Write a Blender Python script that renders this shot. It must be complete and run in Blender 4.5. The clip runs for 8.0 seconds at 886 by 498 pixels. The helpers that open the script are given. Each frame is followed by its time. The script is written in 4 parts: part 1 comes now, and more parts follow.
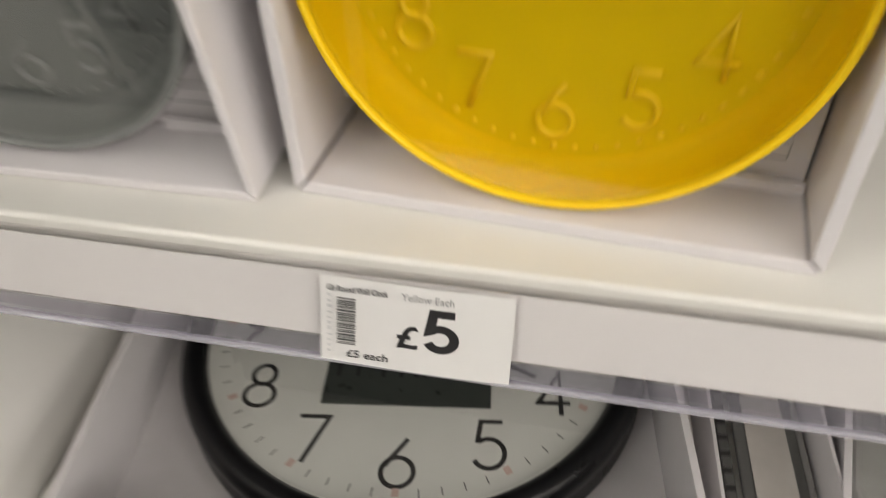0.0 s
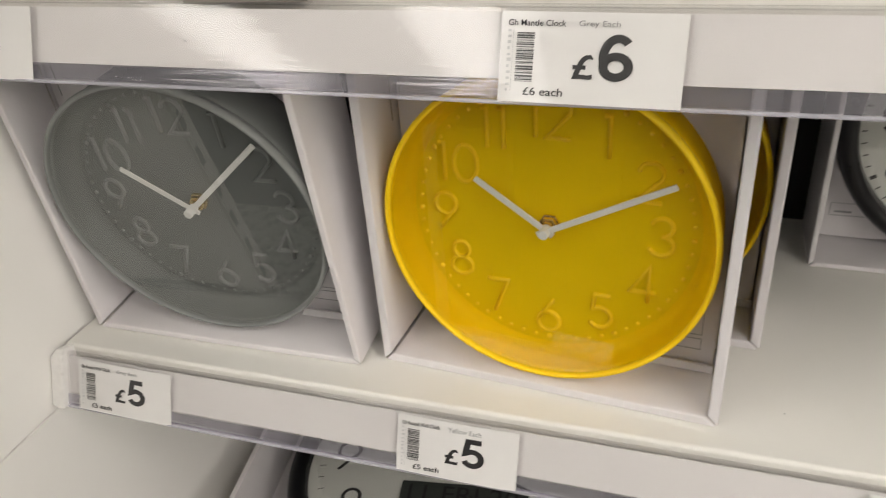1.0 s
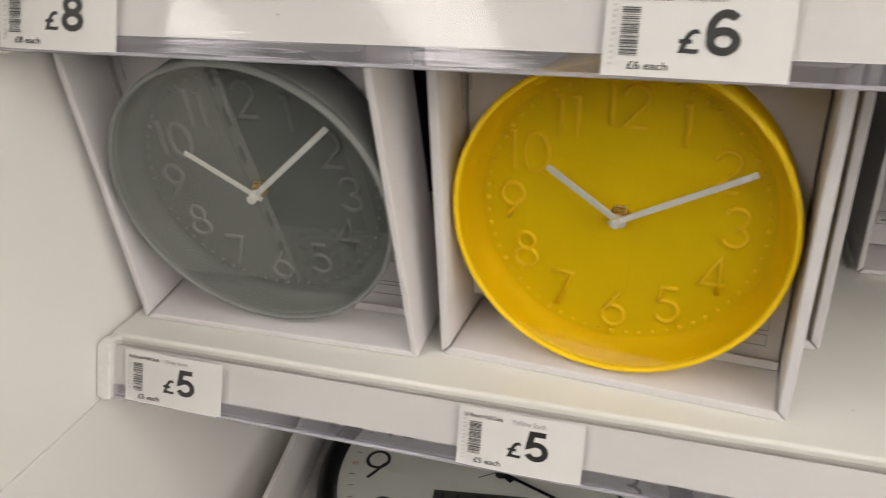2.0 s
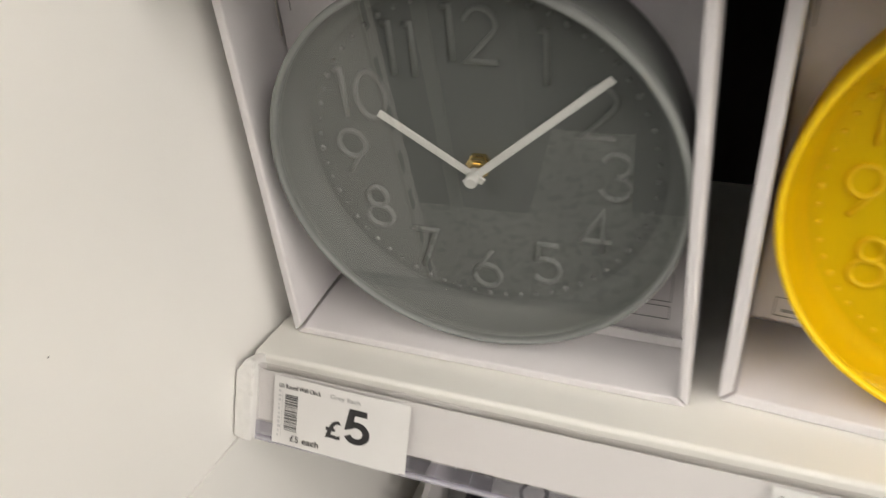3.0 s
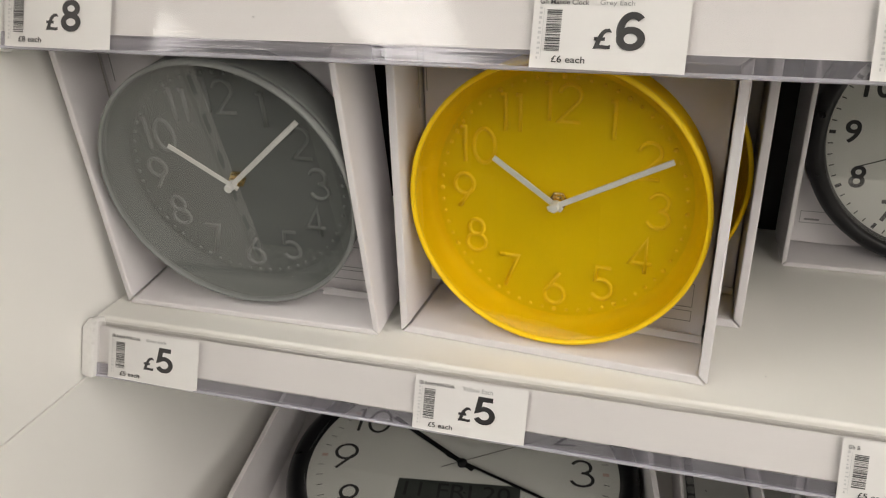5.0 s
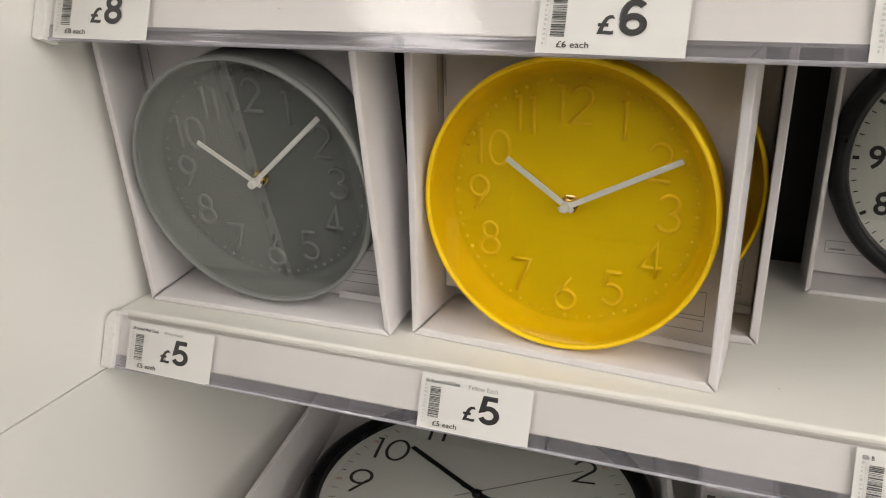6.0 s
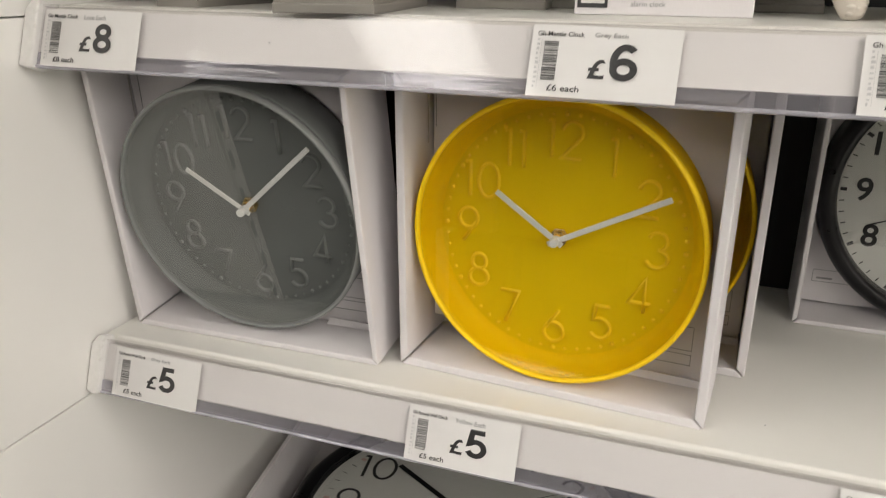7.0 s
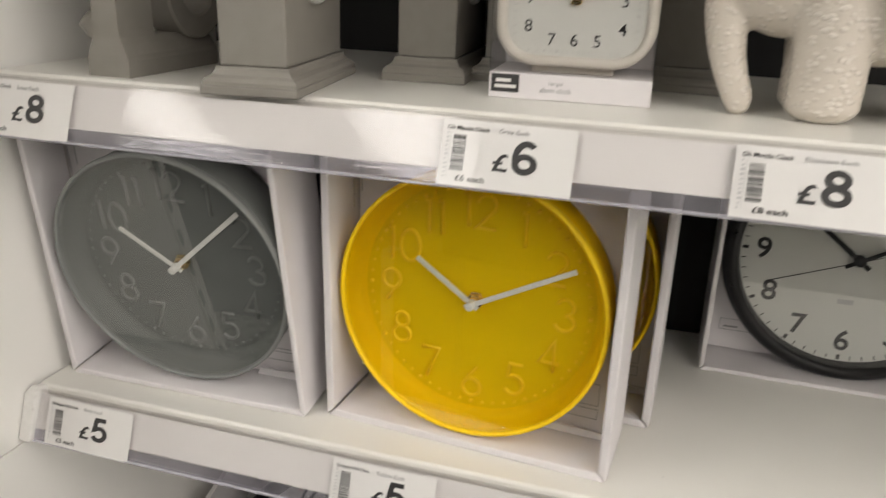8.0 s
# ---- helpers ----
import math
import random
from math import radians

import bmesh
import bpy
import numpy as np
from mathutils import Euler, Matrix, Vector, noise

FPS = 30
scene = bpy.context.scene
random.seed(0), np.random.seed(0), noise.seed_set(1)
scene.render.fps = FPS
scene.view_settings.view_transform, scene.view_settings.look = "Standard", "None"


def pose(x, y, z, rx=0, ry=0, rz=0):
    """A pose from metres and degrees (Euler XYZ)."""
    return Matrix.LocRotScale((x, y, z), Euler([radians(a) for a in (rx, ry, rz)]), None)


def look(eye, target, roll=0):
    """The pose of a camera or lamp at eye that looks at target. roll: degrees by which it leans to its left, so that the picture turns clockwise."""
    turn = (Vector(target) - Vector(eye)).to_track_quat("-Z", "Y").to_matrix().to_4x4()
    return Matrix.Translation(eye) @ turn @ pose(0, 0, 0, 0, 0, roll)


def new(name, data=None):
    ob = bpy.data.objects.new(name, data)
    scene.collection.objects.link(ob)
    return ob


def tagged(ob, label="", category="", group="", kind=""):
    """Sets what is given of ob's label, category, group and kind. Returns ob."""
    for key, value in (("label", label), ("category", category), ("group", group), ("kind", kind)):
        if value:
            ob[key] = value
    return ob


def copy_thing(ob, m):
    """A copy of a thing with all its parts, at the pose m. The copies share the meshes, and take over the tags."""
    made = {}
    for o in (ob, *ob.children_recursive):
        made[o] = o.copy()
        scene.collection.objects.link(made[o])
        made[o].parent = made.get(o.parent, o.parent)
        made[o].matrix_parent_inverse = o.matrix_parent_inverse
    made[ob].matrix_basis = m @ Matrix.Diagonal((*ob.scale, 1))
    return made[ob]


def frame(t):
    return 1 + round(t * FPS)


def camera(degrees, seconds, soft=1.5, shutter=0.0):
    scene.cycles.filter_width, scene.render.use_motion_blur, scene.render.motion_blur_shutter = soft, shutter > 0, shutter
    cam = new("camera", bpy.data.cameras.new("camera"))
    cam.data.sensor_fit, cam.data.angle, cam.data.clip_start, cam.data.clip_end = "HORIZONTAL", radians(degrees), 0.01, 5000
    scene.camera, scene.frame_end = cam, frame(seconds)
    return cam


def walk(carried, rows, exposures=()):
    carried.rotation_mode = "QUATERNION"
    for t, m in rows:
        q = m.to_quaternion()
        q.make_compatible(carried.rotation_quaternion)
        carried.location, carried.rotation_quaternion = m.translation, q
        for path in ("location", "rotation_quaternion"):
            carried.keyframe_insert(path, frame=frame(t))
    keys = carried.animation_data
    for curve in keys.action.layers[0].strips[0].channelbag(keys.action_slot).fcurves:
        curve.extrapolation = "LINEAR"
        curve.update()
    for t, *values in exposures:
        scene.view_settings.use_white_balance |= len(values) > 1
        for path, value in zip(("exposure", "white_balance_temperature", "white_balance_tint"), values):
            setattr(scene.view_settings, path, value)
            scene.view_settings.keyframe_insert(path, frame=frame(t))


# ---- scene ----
cam = camera(59.0, 8.0, soft=1.1, shutter=0.5)
PATH = [
    (0, (0.004, -0.222, 1.512), (-0.338, 1.24, 0.195), -2.0),
    (0.2, (0.033, -0.282, 1.563), (-0.462, 1.234, 0.354), -2.7),
    (0.3, (0.041, -0.3, 1.586), (-0.502, 1.223, 0.409), -3.5),
    (0.5, (0.06, -0.326, 1.627), (-0.542, 1.231, 0.526), -4.8),
    (0.7, (0.07, -0.348, 1.646), (-0.549, 1.244, 0.606), -5.5),
    (1, (0.072, -0.372, 1.65), (-0.509, 1.262, 0.655), -4.1),
    (1.2, (0.071, -0.379, 1.633), (-0.472, 1.284, 0.663), -2.8),
    (2.3, (-0.012, -0.404, 1.617), (-0.591, 1.274, 0.697), -1.8),
    (2.5, (-0.043, -0.383, 1.606), (-0.655, 1.273, 0.667), -2.2),
    (2.7, (-0.093, -0.345, 1.594), (-0.722, 1.291, 0.632), -2.7),
    (3, (-0.152, -0.294, 1.567), (-0.793, 1.326, 0.584), -2.3),
    (3.2, (-0.166, -0.268, 1.562), (-0.811, 1.332, 0.551), -2.5),
    (3.5, (-0.168, -0.264, 1.558), (-0.795, 1.332, 0.529), -2.0),
    (3.8, (-0.131, -0.294, 1.587), (-0.714, 1.305, 0.537), -1.5),
    (4, (-0.056, -0.352, 1.618), (-0.603, 1.281, 0.602), -0.4),
    (4.2, (0.003, -0.394, 1.645), (-0.496, 1.271, 0.657), -0.0),
    (5.3, (0.064, -0.471, 1.606), (-0.485, 1.291, 0.835), -1.7),
    (5.5, (0.071, -0.475, 1.6), (-0.518, 1.294, 0.877), -1.4),
    (6, (0.092, -0.484, 1.566), (-0.557, 1.286, 0.898), -0.2),
    (6.5, (0.088, -0.475, 1.571), (-0.562, 1.294, 0.901), 0.2),
    (7, (0.09, -0.475, 1.59), (-0.536, 1.302, 0.919), 0.6),
    (7.5, (0.095, -0.481, 1.612), (-0.489, 1.313, 0.948), 1.2),
    (8, (0.119, -0.482, 1.649), (-0.399, 1.33, 0.98), 2.2),
]
EXPOSURES = [(0.0, 0.04), (0.5, 0.13), (1.0, 0.02), (2.5, 0.0), (3.0, 0.27), (3.5, 0.33), (4.0, 0.24), (5.5, 0.04), (6.5, 0.08), (8.0, 0.04)]
walk(cam, [(t, look(eye, target, roll)) for t, eye, target, roll in PATH], EXPOSURES)

# ---- light ----
world = bpy.data.worlds.new("world")
scene.world = world
world.use_nodes = True
world.node_tree.nodes["Background"].inputs[0].default_value = (0.9, 0.95, 1.0, 1)
world.node_tree.nodes["Background"].inputs[1].default_value = 0.03
LAMP_XS, LAMP_Y0, LAMP_Y1, CEIL = (-2.85, -1.25, 1.75, 3.4, 5.05, 6.7, 8.35), -5.2, -0.5, 3.3
LAMP_POWER = 19.1


# ---- materials ----
def material(name, colour, rough=0.5, metal=0.0, vary=0.06, scale=40.0, bump=0.05, fine=900.0, coat=0.0, spec=0.5, stain=None, stain_scale=6.0, stain_edge=(0.45, 0.85), thin=0.0):
    """Base colour with grain and a broad drift, roughness drift and a fine relief; metres."""
    m = bpy.data.materials.new(name)
    m.use_nodes = True
    nt = m.node_tree
    b = nt.nodes["Principled BSDF"]
    tc = nt.nodes.new("ShaderNodeTexCoord")
    n1 = nt.nodes.new("ShaderNodeTexNoise")
    n1.inputs["Scale"].default_value, n1.inputs["Detail"].default_value = scale, 5
    n2 = nt.nodes.new("ShaderNodeTexNoise")
    n2.inputs["Scale"].default_value, n2.inputs["Detail"].default_value = fine, 3
    for n in (n1, n2):
        nt.links.new(tc.outputs["Object"], n.inputs["Vector"])
    ramp = nt.nodes.new("ShaderNodeMapRange")
    ramp.inputs["From Min"].default_value, ramp.inputs["From Max"].default_value = 0.3, 0.7
    ramp.inputs["To Min"].default_value, ramp.inputs["To Max"].default_value = 1 - vary, 1 + vary
    nt.links.new(n1.outputs["Fac"], ramp.inputs["Value"])
    mul = nt.nodes.new("ShaderNodeVectorMath")
    mul.operation = "SCALE"
    mul.inputs[0].default_value = colour
    nt.links.new(ramp.outputs["Result"], mul.inputs["Scale"])
    out = mul.outputs["Vector"]
    if stain:
        n3 = nt.nodes.new("ShaderNodeTexNoise")
        n3.inputs["Scale"].default_value, n3.inputs["Detail"].default_value = stain_scale, 6
        nt.links.new(tc.outputs["Object"], n3.inputs["Vector"])
        r3 = nt.nodes.new("ShaderNodeMapRange")
        r3.inputs["From Min"].default_value, r3.inputs["From Max"].default_value = stain_edge
        nt.links.new(n3.outputs["Fac"], r3.inputs["Value"])
        mix = nt.nodes.new("ShaderNodeMix")
        mix.data_type = "RGBA"
        mix.inputs["B"].default_value = (*stain, 1)
        nt.links.new(r3.outputs["Result"], mix.inputs["Factor"])
        nt.links.new(out, mix.inputs["A"])
        out = mix.outputs["Result"]
    nt.links.new(out, b.inputs["Base Color"])
    rr = nt.nodes.new("ShaderNodeMapRange")
    rr.inputs["To Min"].default_value, rr.inputs["To Max"].default_value = max(rough - 0.08, 0.03), min(rough + 0.08, 1)
    nt.links.new(n1.outputs["Fac"], rr.inputs["Value"])
    nt.links.new(rr.outputs["Result"], b.inputs["Roughness"])
    b.inputs["Metallic"].default_value = metal
    b.inputs["Coat Weight"].default_value = coat
    b.inputs["Specular IOR Level"].default_value = spec
    if bump:
        bp = nt.nodes.new("ShaderNodeBump")
        bp.inputs["Strength"].default_value, bp.inputs["Distance"].default_value = bump, 0.001
        nt.links.new(n2.outputs["Fac"], bp.inputs["Height"])
        nt.links.new(bp.outputs["Normal"], b.inputs["Normal"])
    if thin:
        tl, mx = nt.nodes.new("ShaderNodeBsdfTranslucent"), nt.nodes.new("ShaderNodeMixShader")
        nt.links.new(out, tl.inputs["Color"])
        mx.inputs[0].default_value = thin
        nt.links.new(b.outputs[0], mx.inputs[1])
        nt.links.new(tl.outputs[0], mx.inputs[2])
        nt.links.new(mx.outputs[0], nt.nodes["Material Output"].inputs["Surface"])
    return m


def clear(name, tint, ior=1.45, rough=0.02, wave=0.0, wave_scale=30.0, haze=0.0):
    """Thin clear sheet: what lies behind shows through, the gloss follows Fresnel."""
    m = bpy.data.materials.new(name)
    m.use_nodes = True
    nt = m.node_tree
    nt.nodes.remove(nt.nodes["Principled BSDF"])
    tr, gl, mx, fr = (nt.nodes.new("ShaderNode" + k) for k in ("BsdfTransparent", "BsdfGlossy", "MixShader", "LayerWeight"))
    tr.inputs["Color"].default_value = (*tint, 1)
    gl.inputs["Roughness"].default_value = rough
    f0 = ((ior - 1) / (ior + 1)) ** 2
    fr.inputs["Blend"].default_value = 0.5
    power, schlick = nt.nodes.new("ShaderNodeMath"), nt.nodes.new("ShaderNodeMapRange")
    power.operation = "POWER"
    power.inputs[1].default_value = 5.0
    schlick.inputs["To Min"].default_value, schlick.inputs["To Max"].default_value = f0, 1.0
    nt.links.new(fr.outputs["Facing"], power.inputs[0])
    nt.links.new(power.outputs[0], schlick.inputs["Value"])
    nt.links.new(schlick.outputs["Result"], mx.inputs[0])
    nt.links.new(tr.outputs[0], mx.inputs[1])
    nt.links.new(gl.outputs[0], mx.inputs[2])
    nt.links.new(mx.outputs[0], nt.nodes["Material Output"].inputs["Surface"])
    if haze:
        df, hz = nt.nodes.new("ShaderNodeBsdfDiffuse"), nt.nodes.new("ShaderNodeMixShader")
        df.inputs["Color"].default_value = (0.78, 0.77, 0.84, 1)
        hz.inputs[0].default_value = haze
        nt.links.new(mx.outputs[0], hz.inputs[1])
        nt.links.new(df.outputs[0], hz.inputs[2])
        nt.links.new(hz.outputs[0], nt.nodes["Material Output"].inputs["Surface"])
    if wave:
        tc, no, bp = (nt.nodes.new("ShaderNode" + k) for k in ("TexCoord", "TexNoise", "Bump"))
        no.inputs["Scale"].default_value = wave_scale
        bp.inputs["Strength"].default_value, bp.inputs["Distance"].default_value = wave, 0.002
        stretch = nt.nodes.new("ShaderNodeMapping")
        stretch.inputs["Scale"].default_value = (0.12, 1.0, 4.0)
        nt.links.new(tc.outputs["Object"], stretch.inputs["Vector"])
        nt.links.new(stretch.outputs["Vector"], no.inputs["Vector"])
        nt.links.new(no.outputs["Fac"], bp.inputs["Height"])
        nt.links.new(bp.outputs["Normal"], gl.inputs["Normal"])
    return m


def glow(name, colour, strength):
    m = bpy.data.materials.new(name)
    m.use_nodes = True
    b = m.node_tree.nodes["Principled BSDF"]
    b.inputs["Base Color"].default_value = (0.8, 0.8, 0.8, 1)
    b.inputs["Emission Color"].default_value = (*colour, 1)
    b.inputs["Emission Strength"].default_value = strength
    return m


SHELF = material("white_powder_coat", (0.79, 0.78, 0.735), 0.36, vary=0.02, scale=9, bump=0.05, fine=1400)
PANEL = material("white_laminate", (0.86, 0.85, 0.82), 0.42, vary=0.025, scale=5, bump=0.04, fine=700)
BACK = material("charcoal_board", (0.022, 0.022, 0.023), 0.65, vary=0.1, scale=20, spec=0.3)
CARD = material("white_card", (0.73, 0.705, 0.715), 0.62, vary=0.025, scale=35, bump=0.12, fine=500)
CARD_EDGE = material("grey_card_edge", (0.5, 0.47, 0.44), 0.8)
PAPER = material("ticket_paper", (0.745, 0.735, 0.72), 0.5, vary=0.015, scale=60, bump=0.03, coat=0.6)
INK = material("black_ink", (0.022, 0.021, 0.022), 0.5, vary=0.15, scale=300, bump=0, coat=0.6)
CODE_INK = material("dark_grey_ink", (0.09, 0.09, 0.09), 0.5, vary=0.2, scale=300, bump=0, coat=0.6)
PALE_INK = material("grey_ink", (0.3, 0.3, 0.3), 0.5, vary=0.15, scale=300, bump=0, coat=0.6)
FAINT_INK = material("faint_ink", (0.55, 0.55, 0.55), 0.5, vary=0.1, scale=300, bump=0, coat=0.6)
INSERT = material("white_strip_insert", (0.74, 0.725, 0.715), 0.45, vary=0.02, scale=12, bump=0.02)
CAP = material("white_moulded_plastic", (0.8, 0.79, 0.77), 0.38, vary=0.04, scale=160, bump=0.2, fine=500, stain=(0.5, 0.48, 0.45), stain_scale=120, stain_edge=(0.6, 0.9))
CLEAR = clear("clear_strip", (0.97, 0.965, 0.965), 1.39, 0.06, 0.03, 60)
BEAD = clear("clear_strip_bead", (0.9, 0.89, 0.92), 1.5, 0.06, 0.05, 60, 0.3)
CLEAR_LIP = clear("clear_strip_lip", (0.84, 0.83, 0.87), 1.6, 0.08, 0.15, 90, 0.07)
GLASS = clear("clock_glass", (0.86, 0.865, 0.86), 1.86, 0.006, 0.01, 6)
FILM = clear("box_window_film", (0.93, 0.93, 0.93), 1.45, 0.05, 0.3, 25)
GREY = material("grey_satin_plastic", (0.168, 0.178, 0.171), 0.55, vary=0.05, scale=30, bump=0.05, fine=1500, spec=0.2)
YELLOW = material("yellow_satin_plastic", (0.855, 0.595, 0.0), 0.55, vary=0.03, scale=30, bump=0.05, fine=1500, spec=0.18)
# brighter than the dial: bounced light in the ring put into the colour
YELLOW_CASE_LIT = material("yellow_thin_plastic_lit", (1.0, 0.65, 0.0), 0.6, vary=0.02, scale=30, bump=0.05, fine=1500, spec=0.1, thin=0.15)
BLACK = material("black_gloss_plastic", (0.008, 0.008, 0.009), 0.3, vary=0.1, scale=40, bump=0.02, spec=0.3)
# paler copies: light caught by the numerals, dots and bezels put into colour
GREY_RAISED_LIT = material("grey_satin_relief_lit", (0.225, 0.236, 0.228), 0.46, vary=0.03, scale=60, bump=0)
YELLOW_RAISED_LIT = material("yellow_satin_relief_lit", (0.98, 0.66, 0.0), 0.5, vary=0.02, scale=60, bump=0)
DIAL = material("off_white_dial", (0.74, 0.74, 0.7), 0.5, vary=0.02, scale=30, bump=0.02)
HAND = material("white_painted_hand", (0.8, 0.8, 0.77), 0.35, vary=0.02, scale=80)
BRASS = material("brass_nut", (0.8, 0.62, 0.3), 0.22, metal=1.0, vary=0.1, scale=200)
LCD = material("dark_lcd", (0.055, 0.062, 0.056), 0.3, vary=0.1, scale=60, coat=0.3)
RED = material("faded_red_ink", (0.66, 0.47, 0.42), 0.5)
STONE_GREY = material("matt_grey_paint", (0.255, 0.24, 0.215), 0.55, vary=0.06, scale=50, bump=0.15, fine=700)
CREAM = material("cream_paint", (0.74, 0.7, 0.63), 0.35, vary=0.03, scale=60, bump=0.05)
FLOOR = material("speckled_vinyl", (0.6, 0.6, 0.56), 0.4, vary=0.25, scale=60, bump=0.02, stain=(0.2, 0.2, 0.185), stain_scale=34, stain_edge=(0.52, 0.6))
CEILING = material("ceiling_board", (0.6, 0.6, 0.58), 0.8, vary=0.03, scale=8)
SHOP_WALL = material("painted_shop_wall", (0.42, 0.42, 0.4), 0.7, vary=0.05, scale=4)
DARK_GREY = material("dark_matt_grey", (0.04, 0.04, 0.04), 0.6, vary=0.2, scale=6)
DARK_STAND_IN = material("dark_stand_in", (0.05, 0.05, 0.052), 0.8, vary=0.25, scale=9)
TUBE = glow("lamp_diffuser", (1.0, 0.96, 0.9), 6.0)
GUNMETAL = material("gunmetal_plastic", (0.12, 0.12, 0.115), 0.35, vary=0.1, scale=30)
LIGHT_GREY = material("silver_plastic", (0.5, 0.5, 0.48), 0.3, metal=0.4, vary=0.05, scale=40)


def ceramic():
    """Cream glaze with pale raised flower petals."""
    m = material("cream_ceramic", (0.66, 0.6, 0.52), 0.2, vary=0.05, scale=60, bump=0)
    nt = m.node_tree
    b = nt.nodes["Principled BSDF"]
    tc = nt.nodes.new("ShaderNodeTexCoord")
    v1, v2 = nt.nodes.new("ShaderNodeTexVoronoi"), nt.nodes.new("ShaderNodeTexVoronoi")
    v1.inputs["Scale"].default_value, v2.inputs["Scale"].default_value = 150, 380
    v2.feature = "SMOOTH_F1"
    turned = nt.nodes.new("ShaderNodeMapping")
    turned.inputs["Rotation"].default_value, turned.inputs["Scale"].default_value = (0.9, 0.7, 0.5), (1.0, 1.0, 1.7)
    nt.links.new(tc.outputs["Object"], turned.inputs["Vector"])
    for n in (v1, v2):
        nt.links.new(turned.outputs["Vector"], n.inputs["Vector"])
    petal = nt.nodes.new("ShaderNodeMapRange")
    petal.interpolation_type = "SMOOTHSTEP"
    petal.inputs["From Min"].default_value, petal.inputs["From Max"].default_value = 0.2, 0.5
    petal.inputs["To Min"].default_value, petal.inputs["To Max"].default_value = 1.0, 0.0
    nt.links.new(v1.outputs["Distance"], petal.inputs["Value"])
    fine = nt.nodes.new("ShaderNodeMath")
    fine.operation = "MULTIPLY_ADD"
    fine.inputs[1].default_value = 0.2
    nt.links.new(v2.outputs["Distance"], fine.inputs[0])
    nt.links.new(petal.outputs["Result"], fine.inputs[2])
    bp = nt.nodes.new("ShaderNodeBump")
    bp.inputs["Strength"].default_value, bp.inputs["Distance"].default_value = 0.55, 0.0016
    nt.links.new(fine.outputs[0], bp.inputs["Height"])
    nt.links.new(bp.outputs["Normal"], b.inputs["Normal"])
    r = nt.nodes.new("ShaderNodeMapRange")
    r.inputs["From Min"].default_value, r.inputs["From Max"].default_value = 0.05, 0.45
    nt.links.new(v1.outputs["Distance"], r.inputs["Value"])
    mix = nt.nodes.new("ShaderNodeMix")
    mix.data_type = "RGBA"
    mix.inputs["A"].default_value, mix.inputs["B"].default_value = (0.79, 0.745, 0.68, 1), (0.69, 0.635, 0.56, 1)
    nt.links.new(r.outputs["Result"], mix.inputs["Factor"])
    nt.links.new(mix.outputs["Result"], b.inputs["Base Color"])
    return m


CERAMIC = ceramic()


# ---- builders ----
def thing(name, label, category, m=None, group="", kind=""):
    ob = tagged(new(name), label, category, group, kind)
    if m:
        ob.matrix_basis = m
    return ob


def link(name, me, mat, parent=None, label="", m=None, smooth=False):
    ob = new(name, me)
    if mat and not me.materials:
        me.materials.append(mat)
    if parent:
        ob.parent = parent
    if label:
        tagged(ob, label)
    if m:
        ob.matrix_basis = m
    if smooth:
        me.shade_smooth()
    return ob


def part(name, bm, mat, parent=None, label="", m=None, smooth=False):
    me = bpy.data.meshes.new(name)
    bm.to_mesh(me)
    bm.free()
    return link(name, me, mat, parent, label, m, smooth)


def block(x0, x1, y0, y1, z0, z1, bevel=0.0, seg=2):
    bm = bmesh.new()
    bmesh.ops.create_cube(bm, size=1)
    for v in bm.verts:
        v.co = Vector(((x0 + x1) / 2 + v.co.x * (x1 - x0), (y0 + y1) / 2 + v.co.y * (y1 - y0), (z0 + z1) / 2 + v.co.z * (z1 - z0)))
    if bevel:
        bmesh.ops.bevel(bm, geom=bm.edges[:], offset=bevel, segments=seg, affect="EDGES", profile=0.5)
    return bm


def add_block(bm, *box):
    other = block(*box)
    me = bpy.data.meshes.new("tmp")
    other.to_mesh(me)
    other.free()
    bm.from_mesh(me)
    bpy.data.meshes.remove(me)
    return bm


def lathe(profile, seg=96, closed=False):
    """Turns (radius, depth) round the y axis; depth grows away from the viewer."""
    bm = bmesh.new()
    rings = []
    for r, d in profile:
        if r < 1e-6:
            rings.append([bm.verts.new((0, d, 0))])
        else:
            rings.append([bm.verts.new((r * math.cos(2 * math.pi * i / seg), d, r * math.sin(2 * math.pi * i / seg))) for i in range(seg)])
    pairs = list(zip(rings, rings[1:])) + ([(rings[-1], rings[0])] if closed else [])
    for a, b in pairs:
        for i in range(seg):
            j = (i + 1) % seg
            if len(a) == 1 and len(b) == 1:
                continue
            if len(a) == 1:
                bm.faces.new((a[0], b[j], b[i]))
            elif len(b) == 1:
                bm.faces.new((a[i], a[j], b[0]))
            else:
                bm.faces.new((a[i], a[j], b[j], b[i]))
    bmesh.ops.recalc_face_normals(bm, faces=bm.faces[:])
    return bm


def prism(outline, d0, d1, bevel=0.0):
    """An outline in x and z, given depth along y."""
    bm = bmesh.new()
    front = [bm.verts.new((x, d0, z)) for x, z in outline]
    back = [bm.verts.new((x, d1, z)) for x, z in outline]
    bm.faces.new(front)
    bm.faces.new(back[::-1])
    n = len(outline)
    for i in range(n):
        j = (i + 1) % n
        bm.faces.new((front[i], back[i], back[j], front[j]))
    bmesh.ops.recalc_face_normals(bm, faces=bm.faces[:])
    if bevel:
        bmesh.ops.bevel(bm, geom=bm.edges[:], offset=bevel, segments=2, affect="EDGES", profile=0.5)
    return bm


